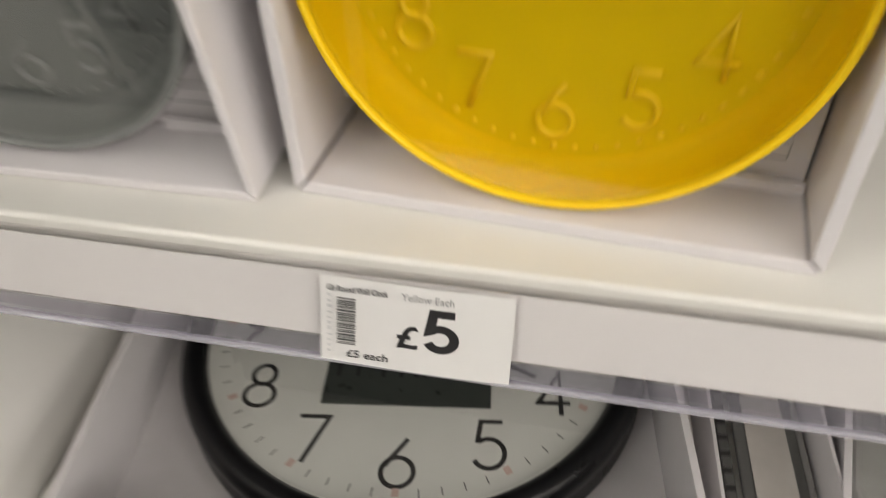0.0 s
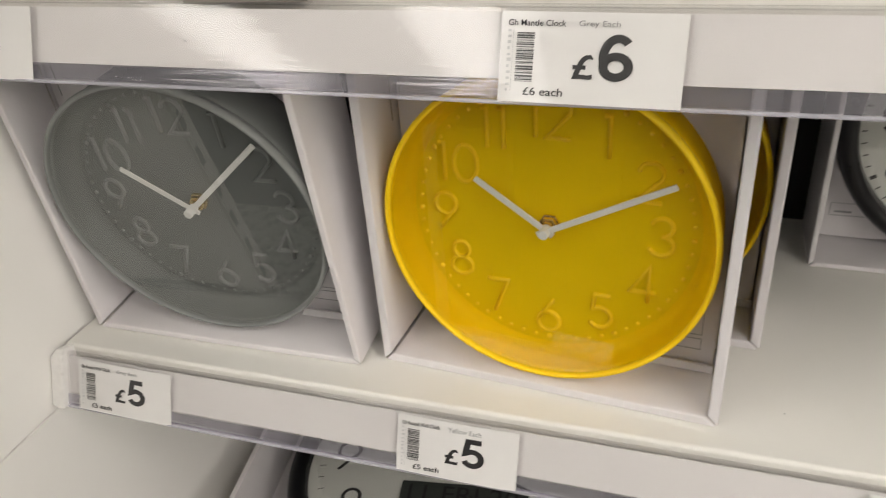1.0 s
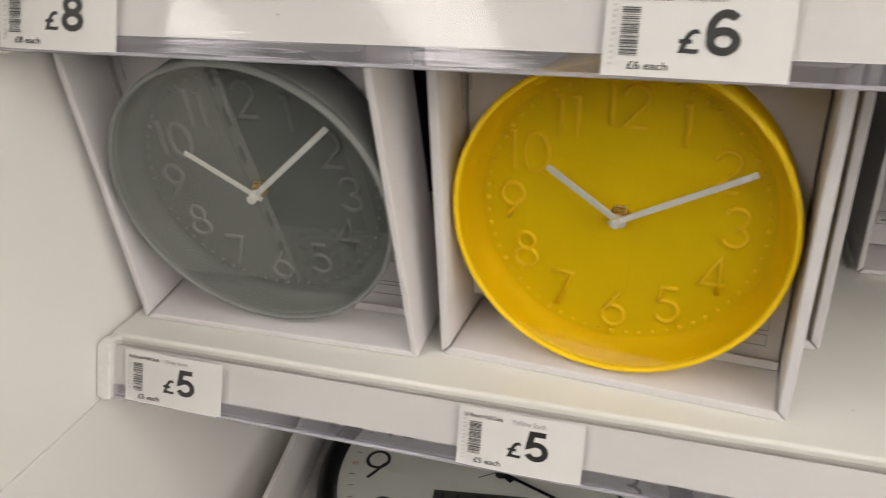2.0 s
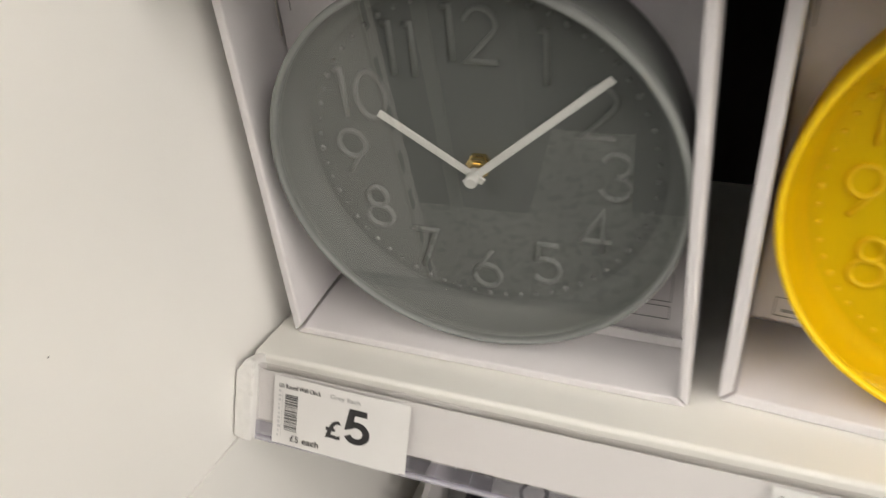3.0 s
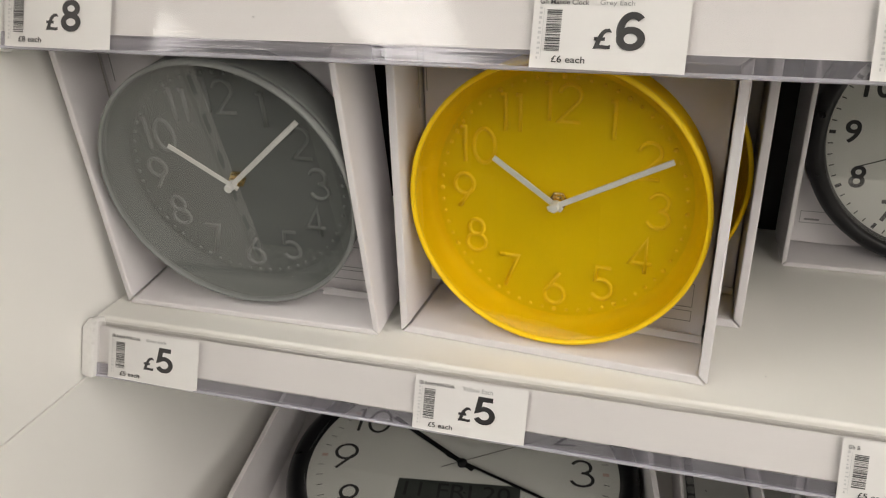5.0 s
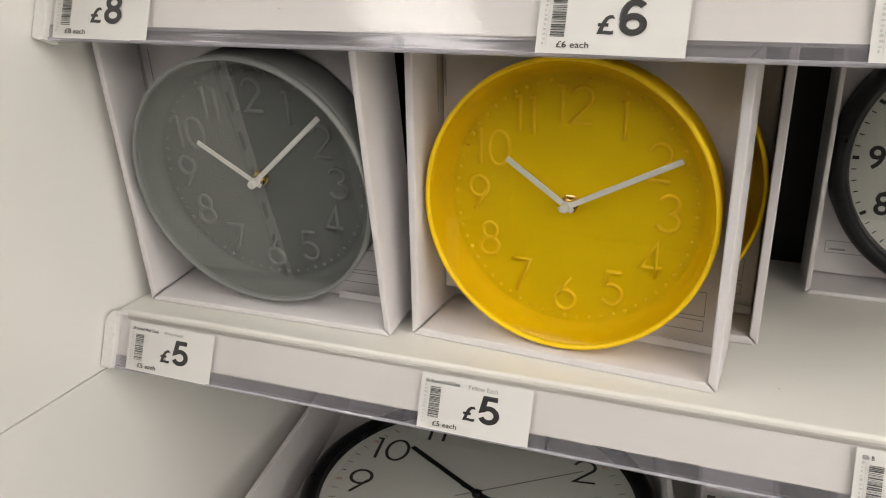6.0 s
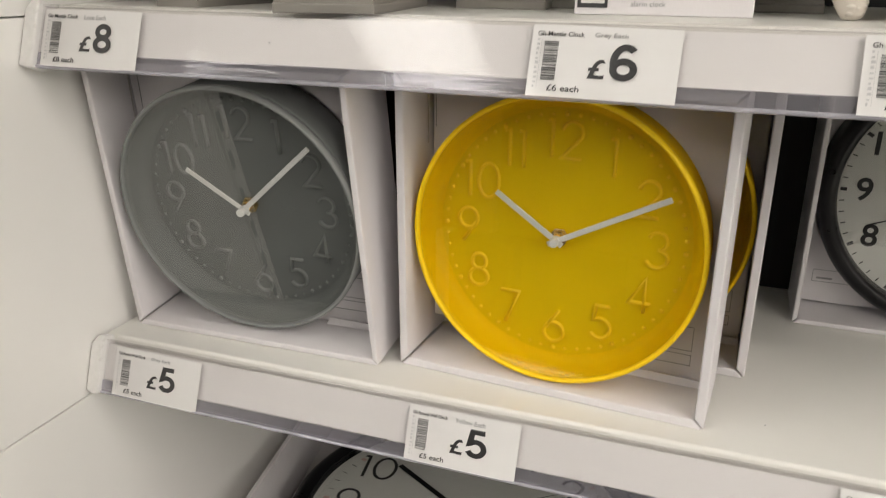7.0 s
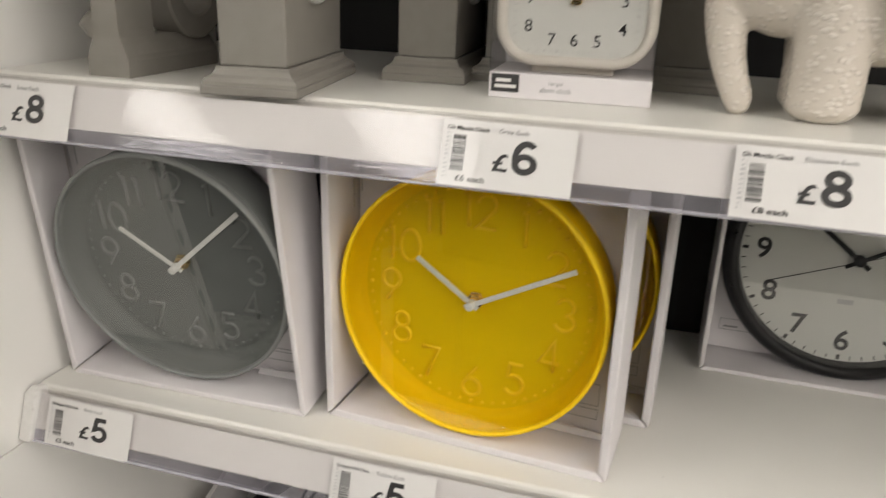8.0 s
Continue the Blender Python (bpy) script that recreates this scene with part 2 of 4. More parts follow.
def sweep(outline, x0, x1):
    """An outline in y and z, run along x."""
    bm = bmesh.new()
    a = [bm.verts.new((x0, y, z)) for y, z in outline]
    b = [bm.verts.new((x1, y, z)) for y, z in outline]
    bm.faces.new(a)
    bm.faces.new(b[::-1])
    n = len(outline)
    for i in range(n):
        j = (i + 1) % n
        bm.faces.new((a[i], b[i], b[j], a[j]))
    bmesh.ops.recalc_face_normals(bm, faces=bm.faces[:])
    return bm


def arc(cx, cz, rx, rz, a0, a1, n=14):
    return [(cx + rx * math.cos(radians(a0 + (a1 - a0) * i / n)), cz + rz * math.sin(radians(a0 + (a1 - a0) * i / n))) for i in range(n + 1)]


STROKES = {
    "0": [arc(0.31, 0.5, 0.31, 0.5, 90, 450, 28)],
    "1": [[(0.02, 1.0), (0.16, 1.0), (0.16, 0.0)]],
    "2": [arc(0.29, 0.72, 0.28, 0.28, 170, -35, 18) + [(0.0, 0.0), (0.58, 0.0)]],
    "3": [arc(0.27, 0.75, 0.25, 0.25, 160, -80, 18) + [(0.27, 0.52)], [(0.27, 0.52)] + arc(0.27, 0.26, 0.29, 0.26, 80, -165, 18)],
    "4": [[(0.42, 0.0), (0.42, 1.0), (0.0, 0.28), (0.6, 0.28)]],
    "5": [[(0.52, 1.0), (0.12, 1.0), (0.07, 0.57)] + arc(0.27, 0.31, 0.29, 0.31, 125, -150, 20)],
    "6": [[(0.44, 1.0), (0.06, 0.42)], arc(0.3, 0.3, 0.29, 0.3, 90, 450, 26)],
    "7": [[(0.0, 1.0), (0.56, 1.0), (0.18, 0.0)]],
    "8": [arc(0.29, 0.76, 0.22, 0.24, 90, 450, 24), arc(0.29, 0.27, 0.29, 0.27, 90, 450, 26)],
    "9": [[(0.14, 0.0), (0.52, 0.58)], arc(0.29, 0.7, 0.29, 0.3, 90, 450, 26)],
}
ADVANCE = {"1": 0.3}


PRICE_STROKES = {
    "5": [[(0.56, 0.935), (0.17, 0.935), (0.105, 0.5)] + arc(0.31, 0.325, 0.255, 0.255, 132, -155, 22)],
    "6": [arc(0.35, 0.5, 0.285, 0.435, 48, 205, 16), arc(0.325, 0.3, 0.25, 0.235, 90, 450, 28)],
    "8": [arc(0.31, 0.735, 0.225, 0.2, 90, 450, 26), arc(0.31, 0.285, 0.265, 0.22, 90, 450, 28)],
}


def stroke_numeral(text, height, half, rise, table=STROKES):
    """A numeral of round-edged strokes, centred at the origin, in x and z; it rises towards -y."""
    bm = bmesh.new()
    width = sum(ADVANCE.get(c, 0.62) for c in text) + 0.12 * (len(text) - 1)
    x = -width / 2
    for c in text:
        for line in table[c]:
            pts = [Vector(((x + px) * height, 0, (pz - 0.5) * height)) for px, pz in line]
            pts = [p for i, p in enumerate(pts) if i == 0 or (p - pts[i - 1]).length > 1e-6]
            shut = (pts[0] - pts[-1]).length < 1e-5
            if shut:
                pts = pts[:-1]
            rows = []
            n = len(pts)
            for i, p in enumerate(pts):
                before = p - pts[i - 1] if (i or shut) else pts[1] - p
                after = pts[(i + 1) % n] - p if (i < n - 1 or shut) else p - pts[i - 1]
                t = (before.normalized() + after.normalized())
                t = t.normalized() if t.length > 1e-3 else after.normalized()
                side = Vector((t.z, 0, -t.x))
                stretch = 1 / max(0.45, abs(t.dot(after.normalized())))
                rows.append([bm.verts.new(p + side * half * stretch * s + Vector((0, -rise * u, 0))) for s, u in ((-1, 0), (-0.72, 0.85), (0, 1), (0.72, 0.85), (1, 0))])
            for a, b in zip(rows, rows[1:] + ([rows[0]] if shut else [])):
                for k in range(4):
                    bm.faces.new((a[k], a[k + 1], b[k + 1], b[k]))
            if not shut:
                bm.faces.new(rows[0])
                bm.faces.new(rows[-1][::-1])
        x += ADVANCE.get(c, 0.62) + 0.12
    bmesh.ops.recalc_face_normals(bm, faces=bm.faces[:])
    return bm


def price_digit(text, x0, x1, z0, z1):
    """A heavy sans-serif digit that fills a box in x and z."""
    bm = stroke_numeral(text, 0.02, 0.00185, 0.00012, PRICE_STROKES)
    xs, zs = [v.co.x for v in bm.verts], [v.co.z for v in bm.verts]
    a, b, c, d = min(xs), max(xs), min(zs), max(zs)
    for v in bm.verts:
        v.co.x, v.co.z = x0 + (v.co.x - a) / (b - a) * (x1 - x0), z0 + (v.co.z - c) / (d - c) * (z1 - z0)
    return bm


def writing(text, size, bold=0.0, depth=0.00008, centre=False):
    """Words in Blender's own font as a mesh in x and z that faces -y."""
    cu = bpy.data.curves.new("words", "FONT")
    cu.body, cu.size, cu.offset, cu.extrude, cu.resolution_u = text, size, bold * size, depth, 4
    cu.align_x = "CENTER" if centre else "LEFT"
    cu.align_y = "CENTER" if centre else "BOTTOM_BASELINE"
    ob = new("words", cu)
    me = bpy.data.meshes.new_from_object(ob.evaluated_get(bpy.context.evaluated_depsgraph_get()))
    bpy.data.objects.remove(ob)
    bpy.data.curves.remove(cu)
    me.transform(pose(0, 0, 0, 90))
    return me


def scaled_writing(text, x0, x1, z0, z1, bold=0.0, depth=0.00008):
    """Words stretched to fill a box in x and z."""
    me = writing(text, 0.01, bold, depth)
    xs, zs = [v.co.x for v in me.vertices], [v.co.z for v in me.vertices]
    a, b, c, d = min(xs), max(xs), min(zs), max(zs)
    for v in me.vertices:
        v.co.x = x0 + (v.co.x - a) / (b - a) * (x1 - x0)
        v.co.z = z0 + (v.co.z - c) / (d - c) * (z1 - z0)
    return me


# ---- the shop round the shelves ----
tagged(part("floor", block(-6, 11, -7, 2.0, -0.05, 0.0), FLOOR), "speckled vinyl shop floor", "floor", kind="structure")
tagged(part("ceiling", block(-6, 11, -7, 2.0, CEIL, CEIL + 0.05), CEILING), "white shop ceiling", "ceiling", kind="structure")
for side, box in (("west", (-6.1, -6, -7, 2, 0, CEIL)), ("east", (11, 11.1, -7, 2, 0, CEIL)), ("south", (-6, 11, -7.1, -7, 0, CEIL)), ("north", (-6, 11, 2.0, 2.1, 0, CEIL))):
    tagged(part("wall_" + side, block(*box), SHOP_WALL), "plain painted shop wall", "wall", kind="structure")


def ceiling_light():
    t = thing("ceiling_light", "long white ceiling light with a glowing diffuser", "ceiling light", group="rows of ceiling lights")
    mid, half = (LAMP_Y0 + LAMP_Y1) / 2, (LAMP_Y1 - LAMP_Y0) / 2
    part("frame", block(-0.3, 0.3, -half - 0.03, half + 0.03, -0.045, 0.0, 0.006), CAP, t)
    part("diffuser", block(-0.27, 0.27, -half, half, -0.062, -0.046, 0.006), TUBE, t, "glowing white diffuser")
    return t, mid, half


lamp_thing, lamp_mid, lamp_half = ceiling_light()
lamp_thing.matrix_basis = pose(LAMP_XS[0], lamp_mid, CEIL)
for x in LAMP_XS[1:]:
    copy_thing(lamp_thing, pose(x, lamp_mid, CEIL))
for x in LAMP_XS:
    la = bpy.data.lights.new("ceiling_lamp", "AREA")
    la.shape, la.size, la.size_y, la.energy, la.color = "RECTANGLE", 0.42, 2 * lamp_half, LAMP_POWER * (0.34 if x < 0 else 1.72), (1.0, 0.878, 0.812)
    new("ceiling_lamp", la).matrix_basis = pose(x, lamp_mid, CEIL - 0.07)

# made-up dark blocks across the aisle, for the person mirrored in the clock glasses
far = thing("mirrored_stand_in", "dark stand-in added for the person mirrored in the clock glasses", "display stand", pose(0, -1.2, 0))
part("panel", block(-1.5, -0.83, -0.4, 0.0, 0.0, 0.92, 0.008), DARK_GREY, far)
part("upright", block(-0.8295, -0.7905, -0.39, 0.004, 0.0, 0.92, 0.004), SHOP_WALL, far, "pale strip of the stand-in")
part("panel", block(-0.79, -0.585, -0.4, 0.0, 0.0, 0.92, 0.008), DARK_GREY, far)
part("stand_in_block", block(-0.584, -0.291, -0.36, -0.05, 0.3, 0.9205, 0.006), DARK_STAND_IN, far)
part("stand_in_block", block(-0.66, 0.62, -0.36, -0.05, 0.921, 1.62, 0.012), DARK_STAND_IN, far, "dark upper block of the stand-in")
part("panel", block(-0.29, 0.75, -0.36, -0.05, 0.0, 0.9205, 0.008), DARK_STAND_IN, far)
part("stand_in_block", block(-1.5, -0.665, -0.38, -0.03, 0.921, 1.62, 0.01), GUNMETAL, far, "mid grey upper block of the stand-in")

# ---- the shelving ----
SEAMS = (0.0, 0.58, 0.904, 1.229, 1.554, 2.2)
side = thing("side_panel", "white laminate end panel of the shelving in boards", "side panel", kind="structure")
for a, b in zip(SEAMS, SEAMS[1:]):
    part("panel", block(-0.436, -0.411, -0.152, 0.56, a + 0.0006, b - 0.0006, 0.0008), PANEL, side)
part("grey_joint", block(-0.436, -0.4113, -0.1565, -0.1522, 0.0, 2.2), CARD_EDGE, side, "grey joint line")
upright = part("upright", block(-0.437, -0.4105, -0.176, -0.1568, 0.0, 2.2, 0.0015), PANEL, side, "white slotted upright")
slot_z = 0.6
while slot_z < 2.15:
    part("slot", block(-0.4107, -0.4098, -0.164, -0.1575, slot_z, slot_z + 0.024), BACK, upright, "dark shelf slot")
    slot_z += 0.05
tagged(part("back_panel", block(-0.411, 1.4, 0.54, 0.56, 0.0, 1.15), BACK), "dark charcoal back board of the deep lower bay", "back panel", kind="structure")
tagged(part("bay_top", block(-0.411, 1.4, 0.3805, 0.56, 1.151, 1.165), BACK), "dark charcoal top of the deep lower bay", "back panel", kind="structure")
tagged(part("back_panel", block(-0.411, 1.4, 0.36, 0.38, 1.15, 2.2), BACK), "dark charcoal back board of the shelving", "back panel", kind="structure")
tagged(part("end_panel", block(1.4, 1.425, -0.152, 0.56, 0.0, 2.2), PANEL), "white laminate end panel", "side panel", kind="structure")

TOPS = {"low": 0.945, "mid": 1.28, "high": 1.562}


def shelf(z, label, depth=0.358):
    t = thing("shelf", label, "shelf", group="white shelves")
    part("deck", block(-0.405, 1.398, 0.0332, depth, z - 0.004, z), SHELF, t)
    out = [(0.0332, z - 0.0045), (0.0332, z)]
    out += [(0.0275 + 0.003 * math.cos(radians(a)), z - 0.003 + 0.003 * math.sin(radians(a))) for a in (90, 110, 130, 150, 165, 180)]
    out += [(0.0245, z - 0.038), (0.036, z - 0.038), (0.036, z - 0.036), (0.0262, z - 0.036), (0.0262, z - 0.0045)]
    part("front_lip", sweep(out, -0.405, 1.398), SHELF, t, "rounded front lip")
    part("bracket", block(-0.404, -0.4, 0.06, depth, z - 0.04, z - 0.0045), SHELF, t)
    return t


shelves = {}
for key, label in (("low", "white metal shelf holding boxed clocks lying flat"), ("mid", "white metal shelf with boxed wall clocks"), ("high", "white metal shelf with mantle clocks and an ornament")):
    shelves[key] = shelf(TOPS[key], label, 0.538 if key == "low" else 0.358)
# added out of view, set low to shade the high shelf
tagged(part("shade_shelf", block(-0.405, 1.398, -0.02, 0.358, 1.785, 1.82, 0.004), SHELF), "unseen white metal shelf added to shade the high shelf", "shelf")

LEAN = 20.0
FOOT = {"low": (-0.004, 0.9), "mid": (0.001, 1.2358), "high": (-0.0125, 1.5195)}


def strip_pose(key, x=0.0):
    return pose(x, FOOT[key][0], FOOT[key][1], -LEAN)


def strip(key):
    """The clear holder on a shelf's front: local z runs up its slope, -y faces the aisle."""
    t = thing("price_strip", "clear plastic price strip with white insert on the shelf edge", "price strip", strip_pose(key), "price strips")
    part("insert", block(-0.397, 1.39, 0.0016, 0.0024, 0.0105, 0.0425), INSERT, t, "white card insert")
    part("back_rail", block(-0.397, 1.39, 0.0034, 0.0058, 0.0015, 0.0455, 0.0006), CLEAR, t)
    front = block(-0.397, 1.39, -0.0006, 0.0004, 0.011, 0.0445)
    part("front_sheet", front, CLEAR, t, "clear glossy front sheet")
    part("lower_lip", block(-0.397, 1.39, -0.0008, 0.0006, 0.0008, 0.0102), CLEAR_LIP, t, "clear lower lip")
    part("lower_bead", block(-0.397, 1.39, -0.0022, 0.0028, -0.0016, 0.0006, 0.0008), BEAD, t)
    part("upper_bead", block(-0.397, 1.39, -0.0016, 0.0034, 0.0446, 0.0462, 0.0006), CLEAR, t)
    part("mounting_web", block(-0.397, 1.39, 0.006, 0.0235, 0.0155, 0.0175), CLEAR, t)
    cap = prism([(-0.4095, -0.001), (-0.4095, 0.041), (-0.403, 0.0495), (-0.3972, 0.0495), (-0.3972, -0.002), (-0.402, -0.003)], -0.0055, 0.011, 0.0014)
    part("end_cap", cap, CAP, t, "scuffed white plastic end cap", smooth=False)
    for o in t.children:
        if o.name.startswith(("front_sheet", "lower_lip", "lower_bead", "upper_bead", "back_rail", "mounting_web")):
            o.visible_shadow = False
    return t


strips = {key: strip(key) for key in ("low", "mid", "high")}



def ticket(key, x, width, title, sort, price, each, seed, angle=0.0, high=0.0425):
    """A paper shelf ticket: price, words and a bar code standing on its side."""
    rnd = random.Random(seed)
    t = thing("price_ticket", "white paper price ticket reading " + price + " in the price strip", "price ticket", strip_pose(key, x) @ pose(0, -0.0022, 0.0, 0, angle), "price tickets")
    bm = bmesh.new()
    n = 14
    rows = []
    for i in range(n + 1):
        u = i / n
        bow = 0.0012 * math.sin(math.pi * u) + 0.0006 * math.sin(7 * u + seed)
        rows.append([bm.verts.new((u * width, d - bow * 0.4, z)) for z, d in ((0.0, 0.0), (high, 0.0), (high, 0.00025), (0.0, 0.00025))])
    for a, b in zip(rows, rows[1:]):
        for k in range(4):
            bm.faces.new((a[k], a[(k + 1) % 4], b[(k + 1) % 4], b[k]))
    bm.faces.new(rows[0])
    bm.faces.new(rows[-1][::-1])
    bmesh.ops.recalc_face_normals(bm, faces=bm.faces[:])
    part("paper", bm, PAPER, t)
    k = width / 0.086
    f = -0.0009
    put = pose(0, f, 0)
    link("title", scaled_writing(title, 0.0035 * k, (0.031 if len(title) > 6 else 0.0105) * k, 0.0358, 0.0386, 0.004), INK, t, m=put)
    link("sort", scaled_writing(sort, 0.037 * k, (0.037 + 0.0021 * len(sort)) * k, 0.0353, 0.0387), PALE_INK, t, m=put)
    link("pound_sign", scaled_writing("£", 0.0352 * k, 0.0451 * k, 0.0118, 0.0232, 0.018), INK, t, m=put)
    part("price", price_digit(price[1:], 0.0472 * k, 0.0632 * k, 0.0115, 0.0328), INK, t, m=put)
    link("unit_price", scaled_writing(each, 0.0125 * k, 0.0315 * k, 0.0034, 0.0072, 0.006), INK, t, m=put)
    bars = bmesh.new()
    z = 0.0098
    while z < 0.0325:
        h = rnd.choice((0.00025, 0.0004, 0.0006, 0.0009))
        add_block(bars, 0.008 * k, 0.0165 * k, -0.00005, 0.0, z, z + h)
        z += h + rnd.choice((0.0003, 0.0004, 0.0007))
    tagged(part("bar_code", bars, CODE_INK, t, m=put), kind="stuff")
    faint = bmesh.new()
    for i in range(11):
        z = 0.005 + i * 0.0028
        add_block(faint, 0.0036 * k, (0.0036 + rnd.uniform(0.0008, 0.0022)) * k, -0.00005, 0.0, z, z + rnd.uniform(0.0008, 0.0018))
    add_block(faint, 0.0061 * k, 0.0063 * k, -0.00005, 0.0, 0.005, 0.034)
    tagged(part("side_print", faint, FAINT_INK, t, "faint grey print", m=put), kind="stuff")
    return t


ticket("mid", -0.3845, 0.0875, "Gh Round Wall Clock", "Grey Each", "£5", "£5 each", 3, 0.6)
ticket("mid", -0.1075, 0.0875, "Gh Round Wall Clock", "Yellow Each", "£5", "£5 each", 4, 0.2)
ticket("mid", 0.193, 0.0875, "Gh B", "Each", "£5", "£5 each", 9)
ticket("high", -0.3925, 0.0865, "Gh Mantle Clock", "Love Each", "£8", "£8 each", 5, 0.4)
ticket("high", -0.0215, 0.0865, "Gh Mantle Clock", "Grey Each", "£6", "£6 each", 6, 0.5)
ticket("high", 0.157, 0.0875, "Gh Mantle Clock", "Elephant Each", "£8", "£8 each", 8, 0.3)


# ---- cartons ----
def holed_sheet(outline, opening, d0, d1):
    """A flat card with a round opening (x, z, radius), given depth along y."""
    cx, cz, radius = opening
    bm = bmesh.new()
    edges = []
    for loop in (outline, [(cx + radius * math.cos(2 * math.pi * i / 64), cz + radius * math.sin(2 * math.pi * i / 64)) for i in range(64)]):
        vs = [bm.verts.new((x, d0, z)) for x, z in loop]
        edges += [bm.edges.new((vs[i - 1], vs[i])) for i in range(len(vs))]
    bmesh.ops.triangle_fill(bm, edges=edges, use_beauty=True)
    faces = [f for f in bm.faces if ((f.calc_center_median().x - cx) ** 2 + (f.calc_center_median().z - cz) ** 2) ** 0.5 < radius * 0.985]
    bmesh.ops.delete(bm, geom=faces, context="FACES_ONLY")
    grown = bmesh.ops.extrude_face_region(bm, geom=bm.faces[:])
    bmesh.ops.translate(bm, vec=(0, d1 - d0, 0), verts=[v for v in grown["geom"] if isinstance(v, bmesh.types.BMVert)])
    bmesh.ops.recalc_face_normals(bm, faces=bm.faces[:])
    return bm


def carton(name, label, m, w, h, d, wall=0.007, group="", lean=(0.0, 0.0), slotted=True, opening=(-0.0003, 0.119, 0.1085)):
    """An open-fronted card box with hollow walls that meet in mitres; lean shifts the tops of its sides; local x is its middle, z 0 its foot, y 0 its front."""
    t = thing(name, label, "box", m, group)
    a, b = w / 2, w / 2 - wall
    gap = 0.001
    def side_wall(sign):
        dx = lean[0] if sign < 0 else lean[1]
        return prism([(sign * a, gap), (sign * a + dx, h - gap), (sign * b + dx, h - wall - gap), (sign * b, wall + gap)], 0.0, d, 0.0012)
    def lying(z_out, z_in, l=0.0, q=0.0):
        return prism([(-a + gap + l, z_out), (a - gap + q, z_out), (b - gap + q, z_in), (-b + gap + l, z_in)], 0.0, d, 0.0012)
    part("side", side_wall(-1), CARD, t)
    part("side", side_wall(1), CARD, t)
    part("bottom", lying(0.0, wall), CARD, t)
    part("top", lying(h, h - wall, *lean), CARD, t)
    part("back", prism([(-a + 0.001, 0.001), (a - 0.001, 0.001), (a - 0.001 + lean[1], h - 0.001), (-a + 0.001 + lean[0], h - 0.001)], d, d + 0.0015), CARD, t)
    # inner backing sheet, cut away over a hand slot at one foot, with a round opening that the clock sits in
    cut, foot, sheet = -b + 0.052, wall + (0.019 if slotted else 0.002), 0.66 * d
    outline = [(-b + 0.002, foot), (cut - 0.006, foot - 0.001), (cut, wall + 0.0015), (b - 0.002, wall + 0.0015), (b - 0.002 + lean[1], h - wall - 0.002), (-b + 0.002 + lean[0], h - wall - 0.002)]
    part("backing_sheet", holed_sheet(outline, opening, sheet, sheet + 0.0016), CARD, t)
    part("flap", prism([(b - 0.062, wall + 0.0012), (b - 0.0015, wall + 0.0012), (b - 0.0015, wall + 0.0075), (b - 0.058, wall + 0.0085)], sheet - 0.006, sheet - 0.0044), CARD, t, "low card flap")
    part("fold_line", block(-b + 0.0003, -b + 0.0009, sheet - 0.008, sheet - 0.007, h - 0.062, h - wall - 0.003), CARD_EDGE, t)
    x1, z0 = b - 0.012, wall + 0.016
    for x, z, ww, hh in ((x1 - 0.06, z0, 0.06, 0.009), (x1 - 0.06, z0 + 0.0125, 0.06, 0.02), (-b + 0.012, z0 + 0.006, 0.05, 0.012)):
        ink = bmesh.new()
        for box in ((x, x + ww, z, z + 0.0005), (x, x + ww, z + hh, z + hh + 0.0005), (x, x + 0.0005, z, z + hh), (x + ww, x + ww + 0.0005, z, z + hh)):
            add_block(ink, box[0], box[1], sheet - 0.0004, sheet - 0.0001, box[2], box[3])
        part("printed_frame", ink, PALE_INK, t, "thin printed frame")
        part("printed_line", block(x + 0.004, x + 0.018, sheet - 0.0004, sheet - 0.0001, z + 0.003, z + 0.0048), PALE_INK, t)
    part("printed_mark", block(-b + 0.004, -b + 0.0046, sheet - 0.0004, sheet - 0.0001, h - 0.05, h - 0.02), PALE_INK, t)
    return t


# ---- round clocks with raised numerals ----
def hand(length, width, tail, thick=0.0012):
    return block(-width / 2, width / 2, -thick, 0.0, -tail, length, 0.0004, 1)


